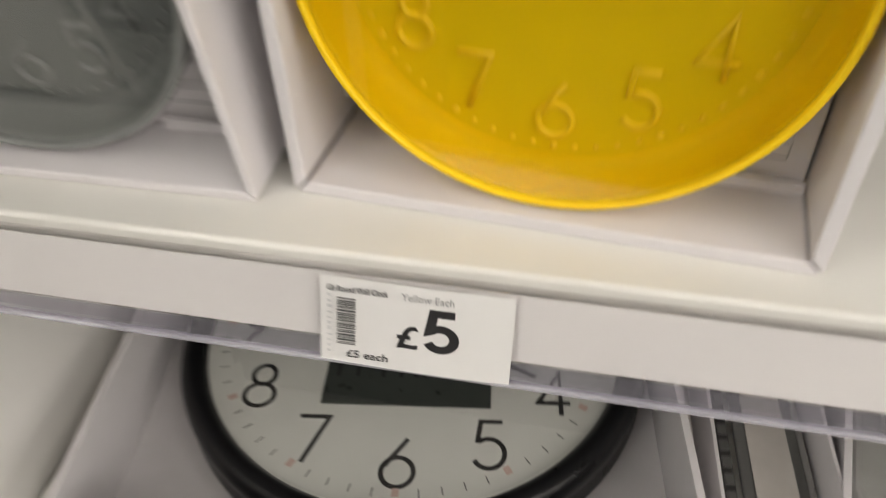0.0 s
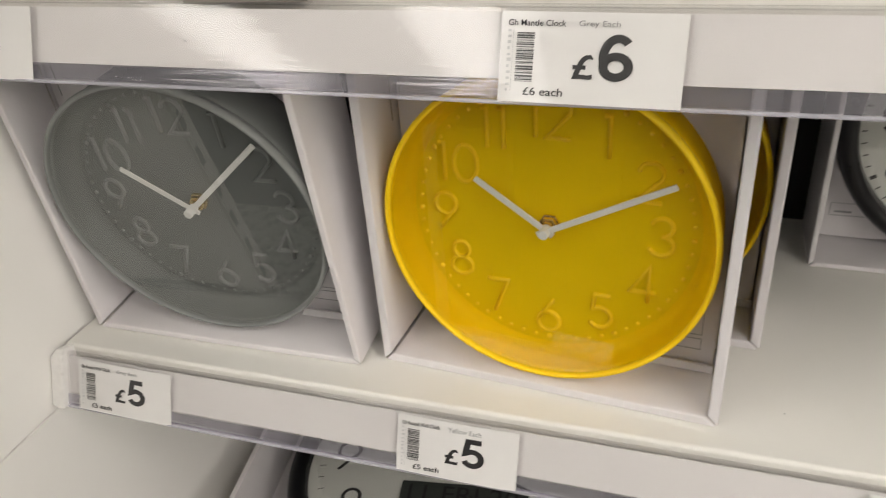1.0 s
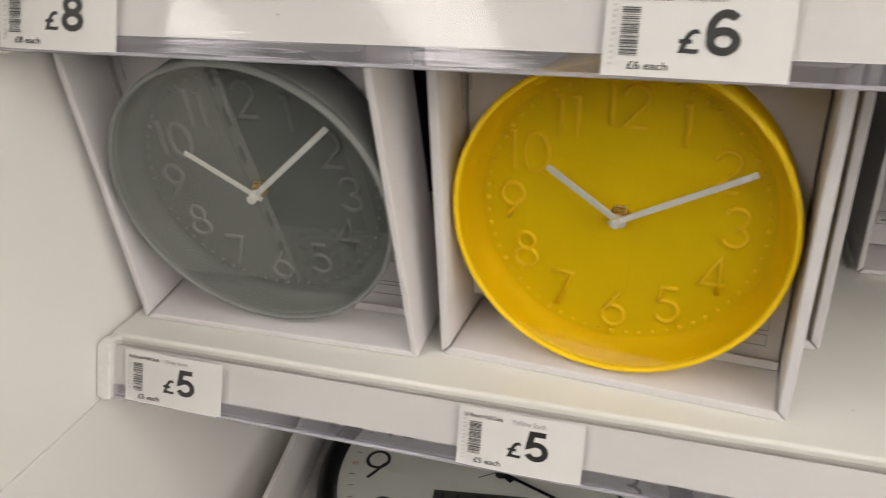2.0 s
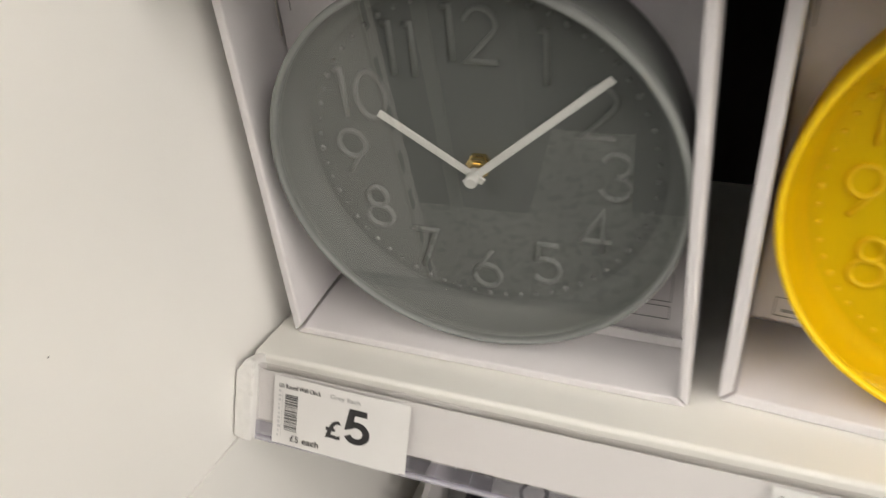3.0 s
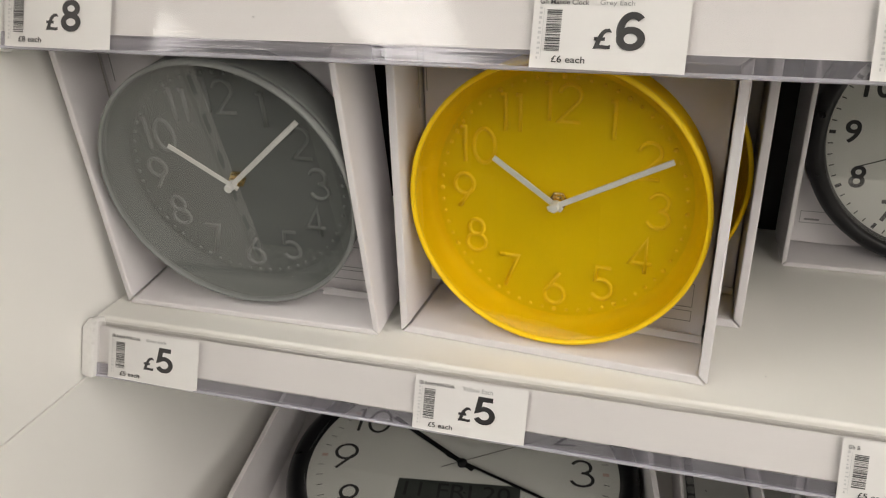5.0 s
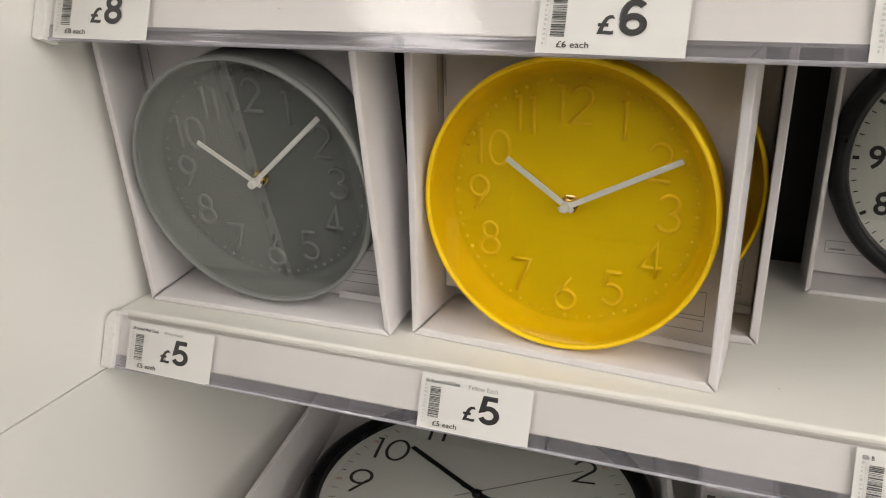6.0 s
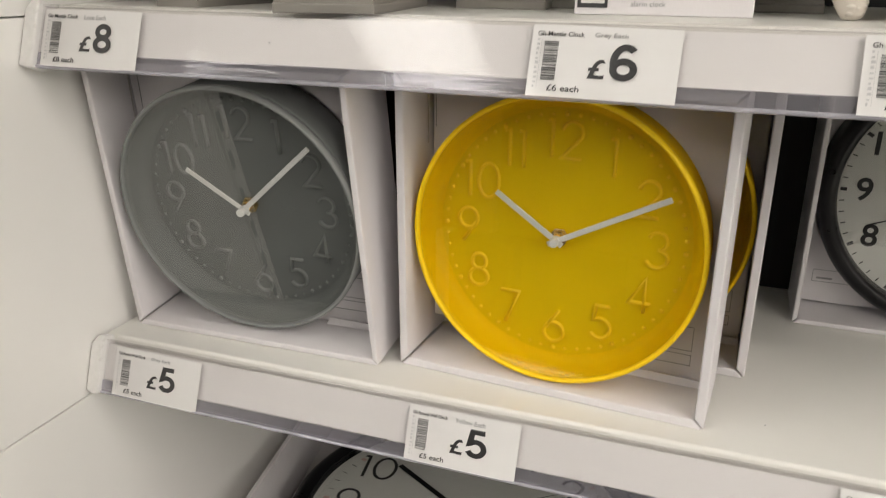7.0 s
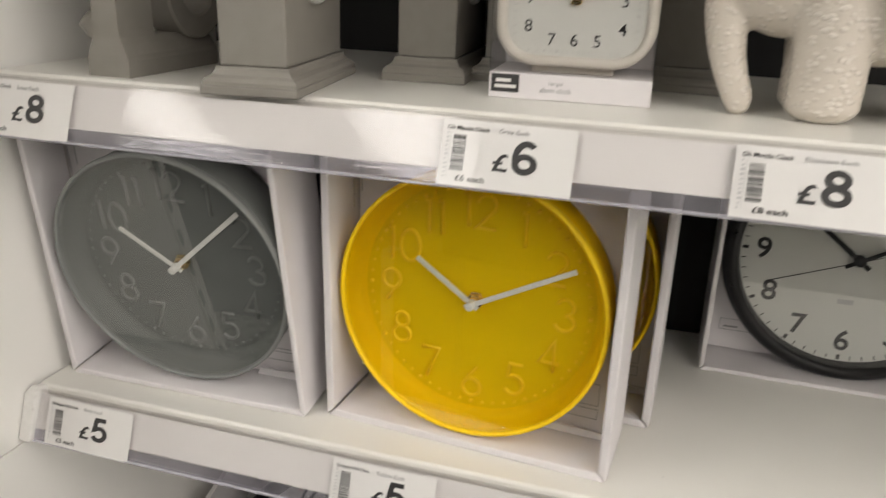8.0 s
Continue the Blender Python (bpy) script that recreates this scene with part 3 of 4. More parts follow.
def round_clock(label, plastic, shell, raised, m, hour, minute, R=0.113, ring=0.655):
    """A deep round clock: the rim's front at y 0, the dial 20 mm behind it."""
    t = thing("wall_clock", label, "wall clock", m, "round wall clocks")
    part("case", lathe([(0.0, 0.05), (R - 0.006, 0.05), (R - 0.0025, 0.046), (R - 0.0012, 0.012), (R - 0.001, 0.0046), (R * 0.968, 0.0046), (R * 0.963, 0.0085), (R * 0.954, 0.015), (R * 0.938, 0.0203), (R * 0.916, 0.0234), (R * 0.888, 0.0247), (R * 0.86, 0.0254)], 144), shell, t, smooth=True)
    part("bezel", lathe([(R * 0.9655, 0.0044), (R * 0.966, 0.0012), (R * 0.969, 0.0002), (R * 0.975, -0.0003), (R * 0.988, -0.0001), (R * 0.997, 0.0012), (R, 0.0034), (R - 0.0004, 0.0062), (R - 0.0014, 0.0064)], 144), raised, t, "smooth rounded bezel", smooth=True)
    part("dial", lathe([(0.0, 0.0248), (R * 0.878, 0.0248), (R * 0.878, 0.0265), (0.0, 0.0265)], 96), plastic, t)
    for n in range(1, 13):
        a = radians(90 - 30 * n)
        r = R * ring
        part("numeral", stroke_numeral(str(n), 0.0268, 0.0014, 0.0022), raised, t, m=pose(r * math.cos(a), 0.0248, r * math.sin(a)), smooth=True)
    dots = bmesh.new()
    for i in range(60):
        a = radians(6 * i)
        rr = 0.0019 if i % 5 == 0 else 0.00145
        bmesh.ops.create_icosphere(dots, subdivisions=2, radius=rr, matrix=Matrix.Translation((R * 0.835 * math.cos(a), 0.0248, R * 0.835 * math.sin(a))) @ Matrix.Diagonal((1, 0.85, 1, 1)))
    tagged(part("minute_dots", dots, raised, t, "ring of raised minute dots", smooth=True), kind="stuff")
    part("nut", lathe([(0.0, 0.0158), (0.0036, 0.0158), (0.0042, 0.0165), (0.0045, 0.0195), (0.0062, 0.0197), (0.0064, 0.0225), (0.0074, 0.0228), (0.0074, 0.0247)], 6), BRASS, t, "brass hexagon nut")
    part("hour_hand", hand(0.058, 0.0044, 0.006), HAND, t, "short white hand", m=pose(0, 0.0138, 0, 0, hour))
    part("minute_hand", hand(0.0915, 0.0042, 0.006), HAND, t, "long white hand", m=pose(0, 0.0118, 0, 0, minute))
    part("hub_cap", lathe([(0.0, 0.006), (0.0027, 0.006), (0.0034, 0.0066), (0.0034, 0.0158)], 24), HAND, t, "white hub cap", smooth=False)
    g = part("glass", lathe([(0.0, 0.0016), (R * 0.9652, 0.0022)], 96), GLASS, t, "clear glass", smooth=True)
    g.visible_shadow = False
    return t


Z = TOPS["mid"]
GREY_BOX = pose(-0.2715, 0.052, Z + 0.0003, 5.5, 0, 0.4)
carton("clock_box", "open white card box holding the grey clock", GREY_BOX, 0.240, 0.241, 0.07, 0.0055, group="clock boxes", lean=(-0.006, -0.012), opening=(-0.0003, 0.123, 0.106))
round_clock("grey plastic wall clock with raised numerals in a box", GREY, GREY, GREY_RAISED_LIT, GREY_BOX @ pose(0.0005, 0.001, 0.1195, 4.8, 0, 1.0), -55.8, 48.6, 0.1095)
YEL_BOX = pose(-0.0156, 0.055, Z + 0.0003, 1.5, 0, -4.55)
carton("clock_box", "open white card box holding the yellow clock", YEL_BOX, 0.2435, 0.241, 0.076, group="clock boxes")
round_clock("bright yellow plastic wall clock with raised numerals in a box", YELLOW, YELLOW_CASE_LIT, YELLOW_RAISED_LIT, YEL_BOX @ pose(-0.0003, 0.0085, 0.1202, -1.5), -56, 62.4, 0.1112, 0.665)
YEL_BACK = pose(0.0135, 0.143, Z + 0.0003, 0, 0, -3)
carton("clock_box", "open white card box behind the front yellow clock", YEL_BACK, 0.241, 0.241, 0.076, group="clock boxes", opening=(0.0, 0.1202, 0.11))
round_clock("yellow plastic wall clock in a box behind another", YELLOW, YELLOW_CASE_LIT, YELLOW_RAISED_LIT, YEL_BACK @ pose(0.0, 0.012, 0.1202), -56, 65, ring=0.665)
BLK_BOX = pose(0.3055, 0.268, Z + 0.0003, 0, 0, -0.5)
carton("clock_box", "open white card box holding the black-rimmed clock", BLK_BOX, 0.258, 0.25, 0.076, 0.0045, group="clock boxes", slotted=False, opening=(-0.0008, 0.1262, 0.1235))


def black_clock(m, R=0.1225):
    """White dial, black rim, bold printed numerals."""
    t = thing("wall_clock", "black-rimmed wall clock with white dial in a box", "wall clock", m, "round wall clocks")
    part("case", lathe([(0.0, 0.042), (R - 0.006, 0.042), (R, 0.036), (R, 0.012), (R - 0.001, 0.006), (R - 0.005, 0.0015), (R - 0.009, 0.0), (R - 0.0135, 0.0015), (R - 0.0155, 0.006), (R - 0.017, 0.014)], 128), BLACK, t, smooth=True)
    part("dial", lathe([(0.0, 0.0135), (R - 0.0168, 0.0135), (R - 0.0168, 0.015), (0.0, 0.015)], 96), DIAL, t, "off-white dial")
    for n in range(1, 13):
        a = radians(90 - 30 * n)
        r = R * 0.69
        link("numeral", writing(str(n), 0.0295, 0.0155, 0.0001, True), INK, t, m=pose(r * math.cos(a), 0.0132, r * math.sin(a)))
    ticks = bmesh.new()
    for i in range(60):
        big = i % 5 == 0
        bm = block(R * (0.805 if big else 0.815), R * 0.85, -0.0001, 0.0, -0.0016 if big else -0.0005, 0.0016 if big else 0.0005)
        bmesh.ops.transform(bm, matrix=pose(0, 0.0133, 0, 0, 6 * i), verts=bm.verts[:])
        me = bpy.data.meshes.new("tmp")
        bm.to_mesh(me)
        bm.free()
        ticks.from_mesh(me)
        bpy.data.meshes.remove(me)
    tagged(part("minute_marks", ticks, INK, t), kind="stuff")
    part("dial_print", block(-0.011, 0.003, 0.0132, 0.0134, -0.046, -0.041), FAINT_INK, t, "faint printed mark")
    part("hour_hand", hand(0.055, 0.0048, 0.012), BLACK, t, m=pose(0, 0.0105, 0, 0, -52))
    part("minute_hand", hand(0.078, 0.004, 0.014), BLACK, t, m=pose(0, 0.0088, 0, 0, 60))
    part("second_hand", hand(0.085, 0.0009, 0.02, 0.0006), BLACK, t, m=pose(0, 0.0072, 0, 0, -111))
    part("hub_cap", lathe([(0.0, 0.0058), (0.004, 0.0062), (0.0055, 0.0078), (0.0055, 0.0134)], 24), BLACK, t, smooth=True)
    g = part("glass", lathe([(0.0, 0.003), (R - 0.015, 0.0034)], 96), GLASS, t, "clear glass", smooth=True)
    g.visible_shadow = False
    return t


black_clock(BLK_BOX @ pose(-0.0008, 0.014, 0.1262))

def rounded_square(hx, hz, corner, n=8):
    pts = []
    for cx, cz, a0 in ((1, 1, 0), (-1, 1, 90), (-1, -1, 180), (1, -1, 270)):
        pts += arc(cx * (hx - corner), cz * (hz - corner), corner, corner, a0, a0 + 90, n)
    return pts


def rounded_ring(hx, hz, corner, zc, profile):
    """A frame that follows a rounded square; profile rows are the inset and the depth."""
    bm = bmesh.new()
    loops = [[bm.verts.new((x, d, z + zc)) for x, z in rounded_square(hx - i, hz - i, corner - i)] for i, d in profile]
    for a, b in zip(loops, loops[1:]):
        for k in range(len(a)):
            j = (k + 1) % len(a)
            bm.faces.new((a[k], a[j], b[j], b[k]))
    bmesh.ops.recalc_face_normals(bm, faces=bm.faces[:])
    return bm


# ---- lower shelf: clocks lying on their backs ----
LOW = TOPS["low"]


def flat_box(label, x0, x1, y0, y1, height, wall=0.006, m=None):
    t = thing("clock_box", label, "box", m, group="clock boxes lying flat")
    z0, z1 = LOW + 0.0003, LOW + height
    part("base", block(x0 + wall, x1 - wall, y0 + wall, y1 - wall, z0, z0 + 0.003), CARD, t)
    part("side", block(x0, x0 + wall, y0, y1, z0, z1, 0.0007), CARD, t)
    part("side", block(x1 - wall, x1, y0, y1, z0, z1, 0.0007), CARD, t)
    part("front", block(x0 + wall + 0.0003, x1 - wall - 0.0003, y0, y0 + wall, z0, z1, 0.0007), CARD, t)
    part("back", block(x0 + wall + 0.0003, x1 - wall - 0.0003, y1 - wall, y1, z0, z1, 0.0007), CARD, t)
    return t


LOW_TURN = pose(-0.135, 0.247, 0, 0, 0, 8.5)
flat_box("open white card box lying flat with the large black clock", -0.238, 0.217, -0.225, 0.235, 0.085, m=LOW_TURN)


def large_clock(m, R=0.229):
    """Face-up office clock with a thick black rim and a digital window."""
    t = thing("wall_clock", "large black-rimmed clock with digital window lying in its box", "wall clock", m, "round wall clocks")
    part("case", lathe([(0.0, 0.058), (R - 0.006, 0.058), (R - 0.001, 0.05), (R - 0.004, 0.035), (R - 0.001, 0.026), (R, 0.012), (R - 0.004, 0.003), (R - 0.011, 0.0), (R - 0.019, 0.0025), (R - 0.024, 0.008), (R - 0.026, 0.0125)], 128), BLACK, t, smooth=True)
    part("dial", lathe([(0.0, 0.012), (R - 0.0258, 0.012), (R - 0.0258, 0.0135), (0.0, 0.0135)], 96), DIAL, t, "off-white dial")
    for n in range(1, 13):
        a = radians(90 - 30 * n)
        part("numeral", stroke_numeral(str(n), 0.048, 0.0022, 0.0002), INK, t, m=pose(0.157 * math.cos(a), 0.0119, 0.157 * math.sin(a)))
    ticks, red = bmesh.new(), bmesh.new()
    for i in range(60):
        big = i % 5 == 0
        bm = block(0.183, 0.191, -0.0001, 0.0, -0.0005, 0.0005)
        if big:
            bm.free()
            bm = block(0.182, 0.19, -0.0001, 0.0, -0.003, 0.003)
        bmesh.ops.transform(bm, matrix=pose(0, 0.0118, 0, 0, 6 * i), verts=bm.verts[:])
        me = bpy.data.meshes.new("tmp")
        bm.to_mesh(me)
        bm.free()
        (red if big else ticks).from_mesh(me)
        bpy.data.meshes.remove(me)
    tagged(part("minute_marks", ticks, INK, t), kind="stuff")
    tagged(part("minute_figures", red, RED, t, "small faded red figures"), kind="stuff")
    d = part("display", block(-0.078, 0.078, 0.0105, 0.0119, -0.098, -0.035, 0.001), LCD, t, "dark digital window")
    link("date", scaled_writing("11 FRI 20", -0.068, 0.066, -0.066, -0.04), INK, d, "black digital figures", m=pose(0, 0.0103, 0))
    part("hour_hand", hand(0.136, 0.0075, 0.02), BLACK, t, m=pose(0, 0.0092, 0, 0, -51))
    part("minute_hand", hand(0.135, 0.0045, 0.025), BLACK, t, m=pose(0, 0.0078, 0, 0, 118))
    part("second_hand", hand(0.15, 0.001, 0.03, 0.0006), BLACK, t, m=pose(0, 0.0062, 0, 0, 62))
    part("hub_cap", lathe([(0.0, 0.0048), (0.005, 0.0052), (0.0065, 0.0068), (0.0065, 0.0119)], 24), BLACK, t, smooth=True)
    g = part("glass", lathe([(0.0, 0.003), (R - 0.0235, 0.0034)], 96), GLASS, t, "clear glass", smooth=True)
    g.visible_shadow = False
    return t


large_clock(LOW_TURN @ pose(0, 0, LOW + 0.0036 + 0.0524, -90) @ Matrix.Scale(0.904, 4))

flat_box("open white card box lying flat with a grey desk clock", -0.043, 0.046, -0.16, 0.16, 0.058, 0.003, m=pose(0.159, 0.226, 0, 0, 0, 4))
frame_thing = thing("desk_clock", "grey desk clock with pale face lying in a box", "clock", pose(0.1605, 0.226, LOW + 0.0036, 0, 0, 4) @ Matrix.Diagonal((0.95, 0.95, 0.95, 1)))
part("case", block(-0.0405, 0.041, -0.16, 0.16, 0.0, 0.022, 0.006, 3), LIGHT_GREY, frame_thing)
beads = part("side_band", block(-0.0345, -0.0245, -0.15, 0.15, 0.0222, 0.0245, 0.001), DARK_GREY, frame_thing, "dark ribbed band")
for i in range(18):
    part("rib", block(-0.0335, -0.0255, -0.148 + i * 0.0165, -0.138 + i * 0.0165, 0.0246, 0.0275, 0.0012), GUNMETAL, beads)
part("surround", prism([(x + 0.0055, z - 0.06) for x, z in rounded_square(0.026, 0.09, 0.022)], 0.0, 0.006, 0.0015), GUNMETAL, frame_thing, "rounded dark surround", m=pose(0, 0, 0.0285, -90))
part("face", prism([(x + 0.0055, z - 0.06) for x, z in rounded_square(0.0165, 0.078, 0.0135)], 0.0, 0.001), CARD_EDGE, frame_thing, "pale face", m=pose(0, 0, 0.0297, -90))
flat_box("open white card box lying flat with a silver clock", -0.122, 0.122, -0.16, 0.16, 0.06, m=pose(0.349, 0.23, 0, 0, 0, -10))
silver = thing("desk_clock", "rounded silver clock lying in a box", "clock", pose(0.349, 0.23, LOW + 0.0036, 0, 0, -10))
part("case", prism([(-0.11, -0.1), (-0.07, -0.14), (0.07, -0.14), (0.11, -0.1), (0.11, 0.1), (0.07, 0.14), (-0.07, 0.14), (-0.11, 0.1)], 0.0, 0.04, 0.006), LIGHT_GREY, silver, m=pose(0, 0, 0.04, -90))
part("rim", lathe([(0.084, 0.0012), (0.084, -0.004), (0.088, -0.007), (0.094, -0.007), (0.098, -0.004), (0.098, 0.0012)], 8), LIGHT_GREY, silver, "raised eight-sided rim", m=pose(0, 0, 0.0415, -90) @ pose(0, 0, 0, 0, 22.5))
part("face", lathe([(0.0, 0.0), (0.083, 0.0), (0.083, 0.001), (0.0, 0.001)], 48), DIAL, silver, "pale face", m=pose(0, 0, 0.0415, -90))

# ---- upper shelf ----
HIGH = TOPS["high"]


def mantle_clock(m):
    """A grey mantle clock on a stepped plinth; its narrow end faces the aisle, its dial the side."""
    t = thing("mantle_clock", "matt grey mantle clock on a stepped plinth", "mantle clock", m, "grey mantle clocks")
    hw, d = 0.0355, 0.158
    part("plinth", block(-hw, hw, 0.0, d, 0.0, 0.0065, 0.0012), STONE_GREY, t)
    mould = bmesh.new()
    rows = []
    for z, inset in ((0.0066, 0.001), (0.009, 0.0012), (0.0115, 0.003), (0.0135, 0.0065), (0.0165, 0.0085), (0.019, 0.009)):
        rows.append([mould.verts.new(p) for p in ((-hw + inset, inset, z), (hw - inset, inset, z), (hw - inset, d - inset, z), (-hw + inset, d - inset, z))])
    for a, b in zip(rows, rows[1:]):
        for k in range(4):
            mould.faces.new((a[k], a[(k + 1) % 4], b[(k + 1) % 4], b[k]))
    mould.faces.new(rows[0][::-1])
    mould.faces.new(rows[-1])
    part("moulding", mould, STONE_GREY, t)
    part("body", block(-hw + 0.011, hw - 0.011, 0.011, d - 0.011, 0.0191, 0.2, 0.0015), STONE_GREY, t)
    part("cornice", block(-hw + 0.004, hw - 0.004, 0.004, d - 0.004, 0.2002, 0.212, 0.002), STONE_GREY, t)
    part("dial", lathe([(0.0, 0.0), (0.046, 0.0), (0.05, 0.002), (0.05, 0.005)], 48), DIAL, t, "pale dial", m=pose(hw - 0.0058, d / 2, 0.11, 0, 0, 90))
    g = part("glass", lathe([(0.0, -0.001), (0.05, 0.0015)], 48), GLASS, t, m=pose(hw - 0.0058, d / 2, 0.11, 0, 0, 90))
    g.visible_shadow = False
    return t


first = mantle_clock(pose(-0.1635, 0.0022, HIGH, 0, 0, 8))
for x, y, a in ((-0.081, 0.137, 4), (-0.016, 0.175, 2), (0.118, 0.19, -2)):
    copy_thing(first, pose(x, y, HIGH, 0, 0, a))


def flared(rows):
    """A block whose outline changes with height: rows of z, x0, x1, y0, y1."""
    bm = bmesh.new()
    loops = [[bm.verts.new(p) for p in ((x0, y0, z), (x1, y0, z), (x1, y1, z), (x0, y1, z))] for z, x0, x1, y0, y1 in rows]
    for lo, hi in zip(loops, loops[1:]):
        for k in range(4):
            bm.faces.new((lo[k], lo[(k + 1) % 4], hi[(k + 1) % 4], hi[k]))
    bm.faces.new(loops[0][::-1])
    bm.faces.new(loops[-1])
    bmesh.ops.bevel(bm, geom=[e for e in bm.edges if e.calc_face_angle(0) > 0.9], offset=0.0012, segments=2, affect="EDGES", profile=0.5)
    return bm


def love_clock():
    """The end letter of a grey word-shaped clock: a post with a flared serif, a long foot behind it and a bead at its side."""
    t = thing("mantle_clock", "matt grey mantle clock cut as a word", "mantle clock", pose(-0.3215, 0.036, HIGH, 0, 0, 0))
    flare = ((0.0, 0.0), (0.0125, 0.0), (0.0165, 0.0008), (0.0205, 0.0026), (0.025, 0.0052), (0.03, 0.0072), (0.036, 0.0083), (0.043, 0.0086))
    post = [(z, 0.62 * f, 0.0365 - f, 0.3 * f, 0.05 - f * 0.5) for z, f in flare]
    part("letter_post", flared(post + [(0.21, 0.0043, 0.0279, 0.0026, 0.0457)]), STONE_GREY, t)
    foot = [(z, 0.3 * f + 0.0008, 0.0357 - f, 0.02, 0.125 - 0.4 * f) for z, f in flare[:6]]
    part("foot", flared(foot), STONE_GREY, t)
    part("letter_ring", lathe([(0.024, 0.0), (0.024, 0.026), (0.0255, 0.028), (0.0425, 0.028), (0.044, 0.026), (0.044, 0.0), (0.0425, -0.002), (0.0255, -0.002)], 64, True), STONE_GREY, t, "round open letter", m=pose(0.0345, 0.0995, 0.068, 0, 0, 90), smooth=False)
    part("bead", block(-0.009, 0.009, 0.0, 0.018, -0.009, 0.009, 0.004), STONE_GREY, t, m=pose(-0.006, 0.012, 0.0375, 0, 45))
    return t


love_clock()


def alarm_box():
    t = thing("alarm_clock_box", "white box with clear window for a cream alarm clock", "clock box", pose(-0.0145, 0.0905, HIGH + 0.0002, 0, 0, 3))
    w, d = 0.117, 0.075
    base = part("tray", block(0.0, w, 0.0, d, 0.0, 0.0185, 0.0008), CARD, t)
    part("back", block(0.0, w, d - 0.001, d, 0.0187, 0.125), CARD, t)
    mark = part("dark_mark", block(0.002, 0.0225, -0.0004, 0.0003, 0.0045, 0.0175), DARK_GREY, t, "dark square mark")
    bars = bmesh.new()
    for x0, x1, z in ((0.0055, 0.0165, 0.0118), (0.0045, 0.0205, 0.0075)):
        add_block(bars, x0, x1, -0.0007, -0.0005, z, z + 0.0024)
    part("pale_bars", bars, PAPER, mark)
    link("words", scaled_writing("large", 0.0445, 0.0545, 0.0105, 0.0138), PALE_INK, t, m=pose(0, -0.0003, 0))
    link("words", scaled_writing("alarm clock", 0.038, 0.061, 0.0058, 0.0092), PALE_INK, t, m=pose(0, -0.0003, 0))
    for nm, box in (("window", (0.0, w, 0.0003, 0.0006, 0.0187, 0.135)), ("side_window", (0.0, 0.0004, 0.001, d - 0.0015, 0.0187, 0.135)), ("side_window", (w - 0.0004, w, 0.001, d - 0.0015, 0.0187, 0.135)), ("top_window", (0.0005, w - 0.0005, 0.001, d - 0.0015, 0.1346, 0.135))):
        o = part(nm, block(*box), FILM, t, "clear plastic window")
        o.visible_shadow = False
    return t


alarm_box()


def alarm_clock():
    t = thing("alarm_clock", "cream rounded-square alarm clock inside a clear box", "alarm clock", pose(0.044, 0.1025, HIGH + 0.0189, 0, 0, 3))
    zc = 0.0522
    part("foot", block(-0.03, 0.03, 0.006, 0.04, 0.0, 0.0045, 0.001), CREAM, t)
    part("case", prism([(x, z + zc) for x, z in rounded_square(0.0575, 0.0477, 0.03)], 0.0, 0.045, 0.004), CREAM, t, smooth=False)
    part("bezel", rounded_ring(0.0575, 0.0477, 0.03, zc, ((0.001, 0.001), (0.0008, -0.0025), (0.0025, -0.0048), (0.005, -0.0052), (0.0072, -0.0042), (0.0082, -0.0006))), CREAM, t, "raised rounded bezel", smooth=True)
    part("dial", prism([(x, z + zc) for x, z in rounded_square(0.0492, 0.0394, 0.0217)], -0.0008, -0.0001), DIAL, t, "off-white dial")
    def on_ring(a, rx, rz):
        s = min(rx / max(abs(math.cos(a)), 1e-3), rz / max(abs(math.sin(a)), 1e-3))
        return s * math.cos(a), s * math.sin(a)
    for n in range(1, 13):
        x, z = on_ring(radians(90 - 30 * n), 0.0335, 0.0283)
        link("numeral", writing(str(n), 0.0122, 0.002, 0.0001, True), INK, t, m=pose(x, -0.001, z + zc))
    ticks = bmesh.new()
    for i in range(60):
        x, z = on_ring(radians(6 * i), 0.0435, 0.0362)
        bm = block(-0.0014, 0.0014, -0.0001, 0.0, -0.00022, 0.00022)
        bmesh.ops.transform(bm, matrix=pose(x, -0.001, z + zc, 0, -6 * i), verts=bm.verts[:])
        me = bpy.data.meshes.new("tmp")
        bm.to_mesh(me)
        bm.free()
        ticks.from_mesh(me)
        bpy.data.meshes.remove(me)
    tagged(part("minute_marks", ticks, PALE_INK, t), kind="stuff")
    part("hour_hand", hand(0.022, 0.003, 0.004, 0.0008), BRASS, t, m=pose(0, -0.0022, zc, 0, -58))
    part("minute_hand", hand(0.034, 0.0024, 0.005, 0.0008), BRASS, t, m=pose(0, -0.0034, zc, 0, 55))
    part("hub_cap", lathe([(0.0, -0.0055), (0.0035, -0.005), (0.004, -0.001)], 20), BRASS, t, m=pose(0, 0, zc))
    return t


alarm_clock()


def ball(bm, at, size, turn=0.0):
    m = Matrix.Translation(at) @ pose(0, 0, 0, 0, turn, 0) @ Matrix.Diagonal((*size, 1))
    bmesh.ops.create_uvsphere(bm, u_segments=20, v_segments=12, radius=1, matrix=m)


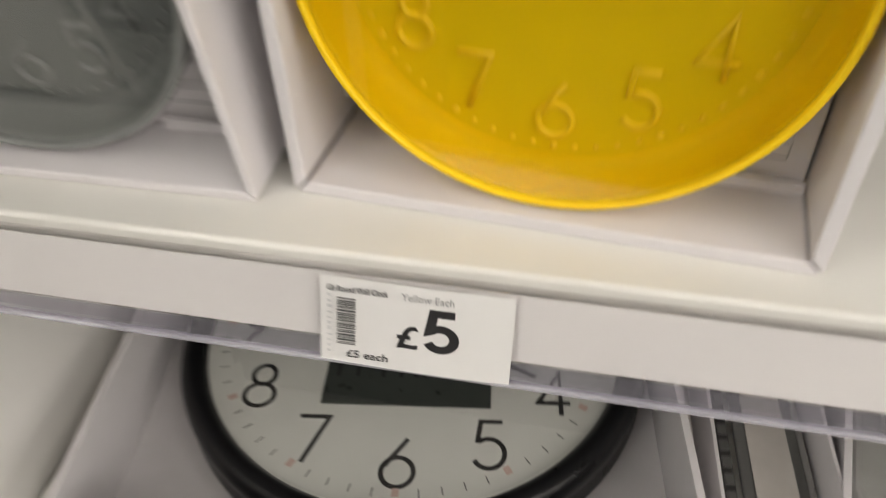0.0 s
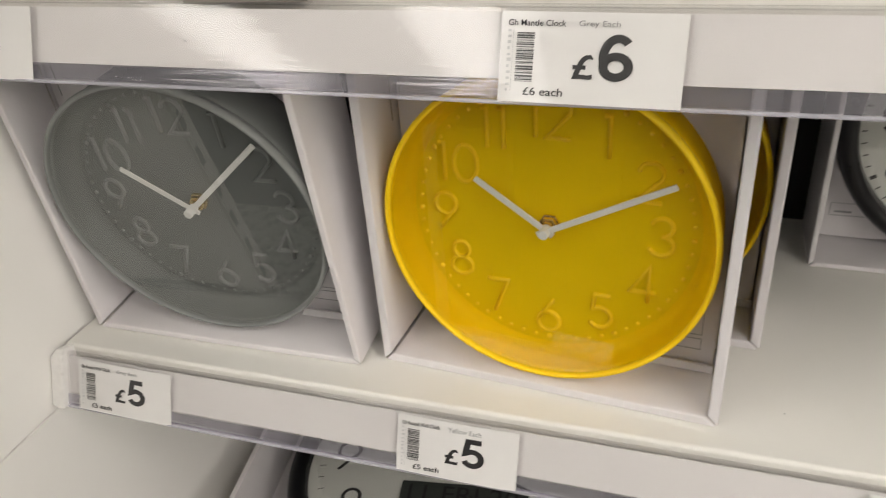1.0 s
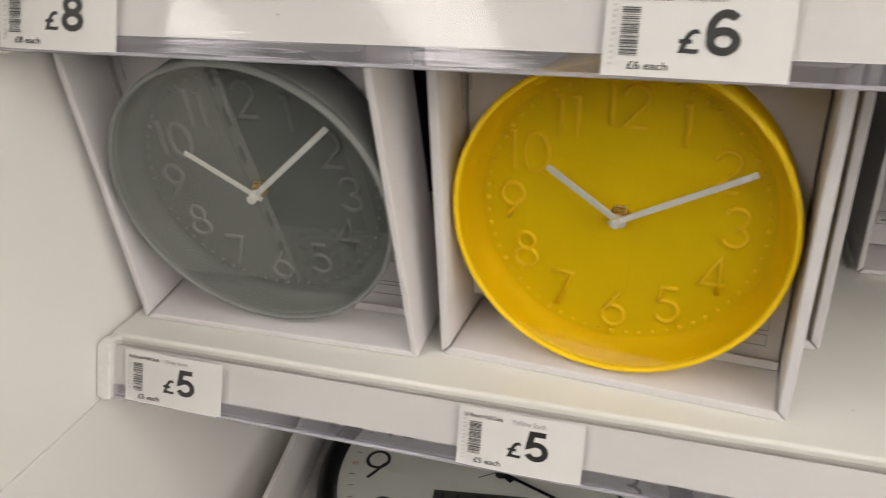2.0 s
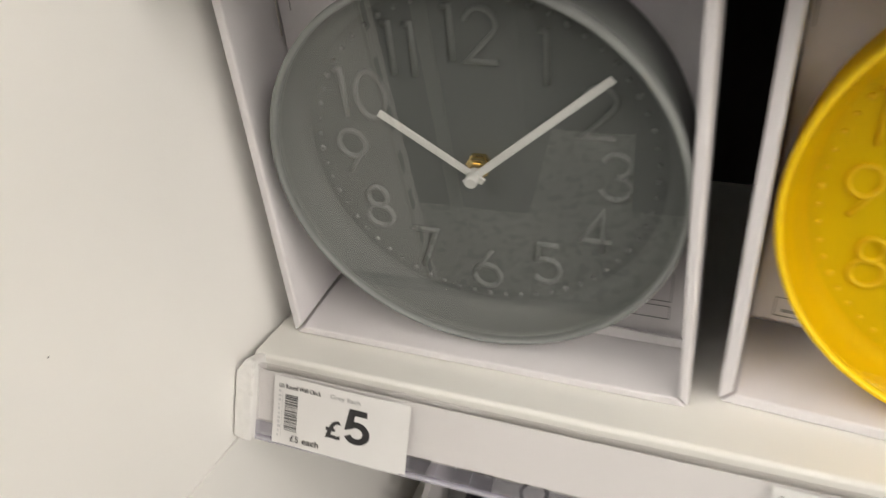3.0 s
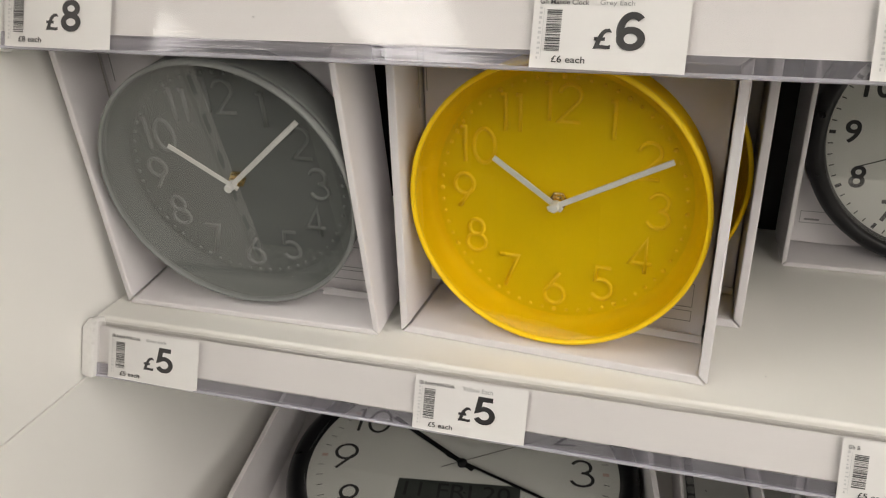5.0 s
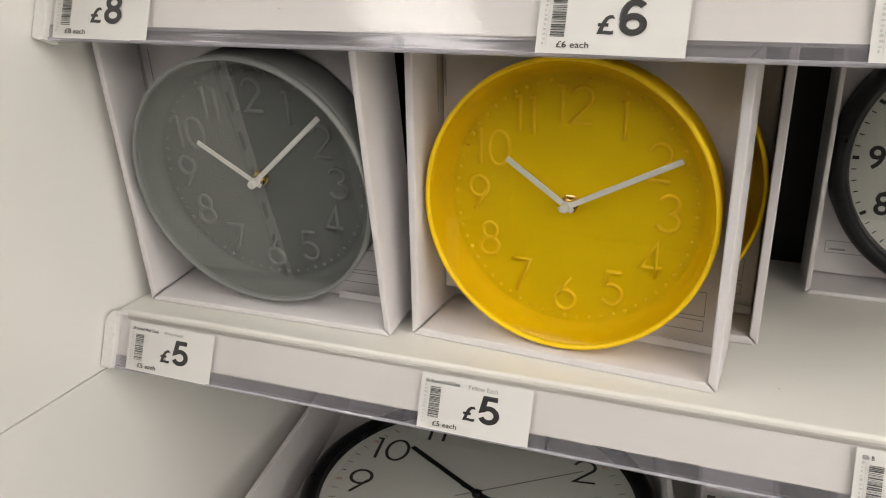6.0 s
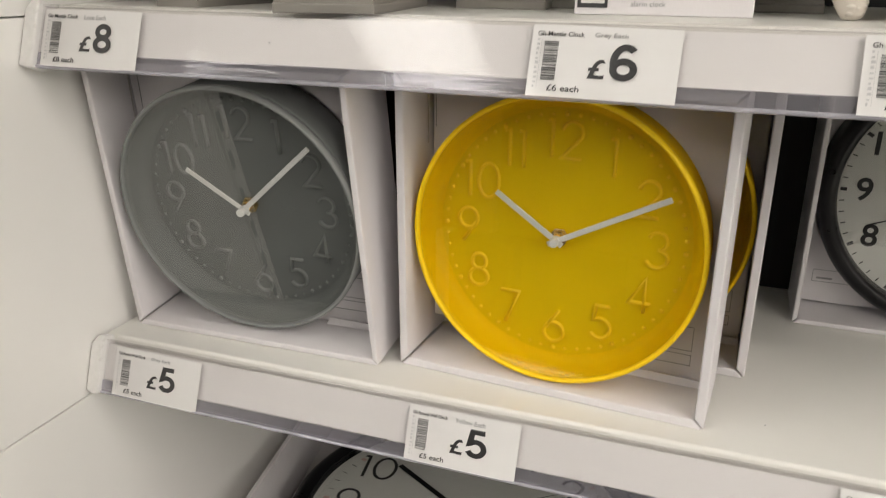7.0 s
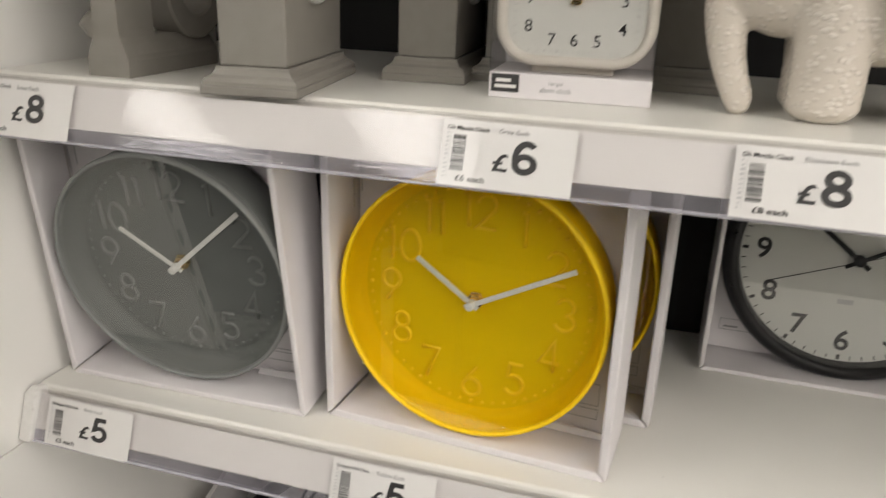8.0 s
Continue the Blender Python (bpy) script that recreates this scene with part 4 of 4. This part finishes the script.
def elephant():
    """A ceramic elephant with a small dial in its flank; its trunk reaches the shelf."""
    bm = bmesh.new()
    ball(bm, (0.085, 0.0, 0.098), (0.075, 0.042, 0.062))
    ball(bm, (0.03, 0.0, 0.105), (0.065, 0.04, 0.054))
    ball(bm, (0.011, 0.0, 0.118), (0.042, 0.036, 0.046))
    for i in range(15):
        u = i / 14
        ball(bm, (-0.011 - 0.0245 * u + 0.035 * u * u, -0.012 * u, 0.1 - 0.089 * u), (0.0195 - 0.01 * u, 0.021 - 0.011 * u, 0.014))
    for x, y in ((0.0485, -0.02), (0.0485, 0.024), (0.136, -0.02), (0.136, 0.024)):
        for i in range(9):
            u = i / 8
            ball(bm, (x + 0.004 * math.sin(2 * u), y, 0.08 - 0.068 * u), (0.0255 - 0.001 * u, 0.0225 - 0.001 * u, 0.014))
    ball(bm, (0.038, -0.036, 0.116), (0.032, 0.008, 0.036), 20)
    ball(bm, (0.038, 0.036, 0.116), (0.032, 0.008, 0.036), 20)
    for v in bm.verts:
        v.co.z = max(v.co.z, 0.0)
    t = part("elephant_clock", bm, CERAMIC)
    tagged(t, "cream ceramic elephant clock with raised flower pattern", "ornament")
    t.matrix_basis = pose(0.1615, 0.118, HIGH, 0, 0, 0)
    mod = t.modifiers.new("remesh", "REMESH")
    mod.mode, mod.voxel_size, mod.use_smooth_shade = "VOXEL", 0.0022, True
    sm = t.modifiers.new("smooth", "SMOOTH")
    sm.factor, sm.iterations = 0.5, 6
    part("dial", lathe([(0.0, -0.002), (0.03, -0.002), (0.033, 0.0), (0.033, 0.01)], 40), DARK_GREY, t, "dark round dial", m=pose(0.106, -0.044, 0.091))
    return t


elephant()

# ---- small wear ----
scuff = bmesh.new()
for x, z, w, h in ((-0.2015, 0.0245, 0.0016, 0.0005), (-0.2003, 0.0241, 0.0005, 0.0011)):
    add_block(scuff, x, x + w, -0.0009, -0.0007, z, z + h)
part("scuff", scuff, PALE_INK, strips["high"], "small dark scuff")
for at, under in (((-0.4108, -0.1035, 1.368), side), ((0.148, 0.07, 1.2801), shelves["mid"])):
    speck = bmesh.new()
    bmesh.ops.create_icosphere(speck, subdivisions=1, radius=0.0005, matrix=Matrix.Translation(at))
    part("speck", speck, PALE_INK, under, "tiny dark speck")
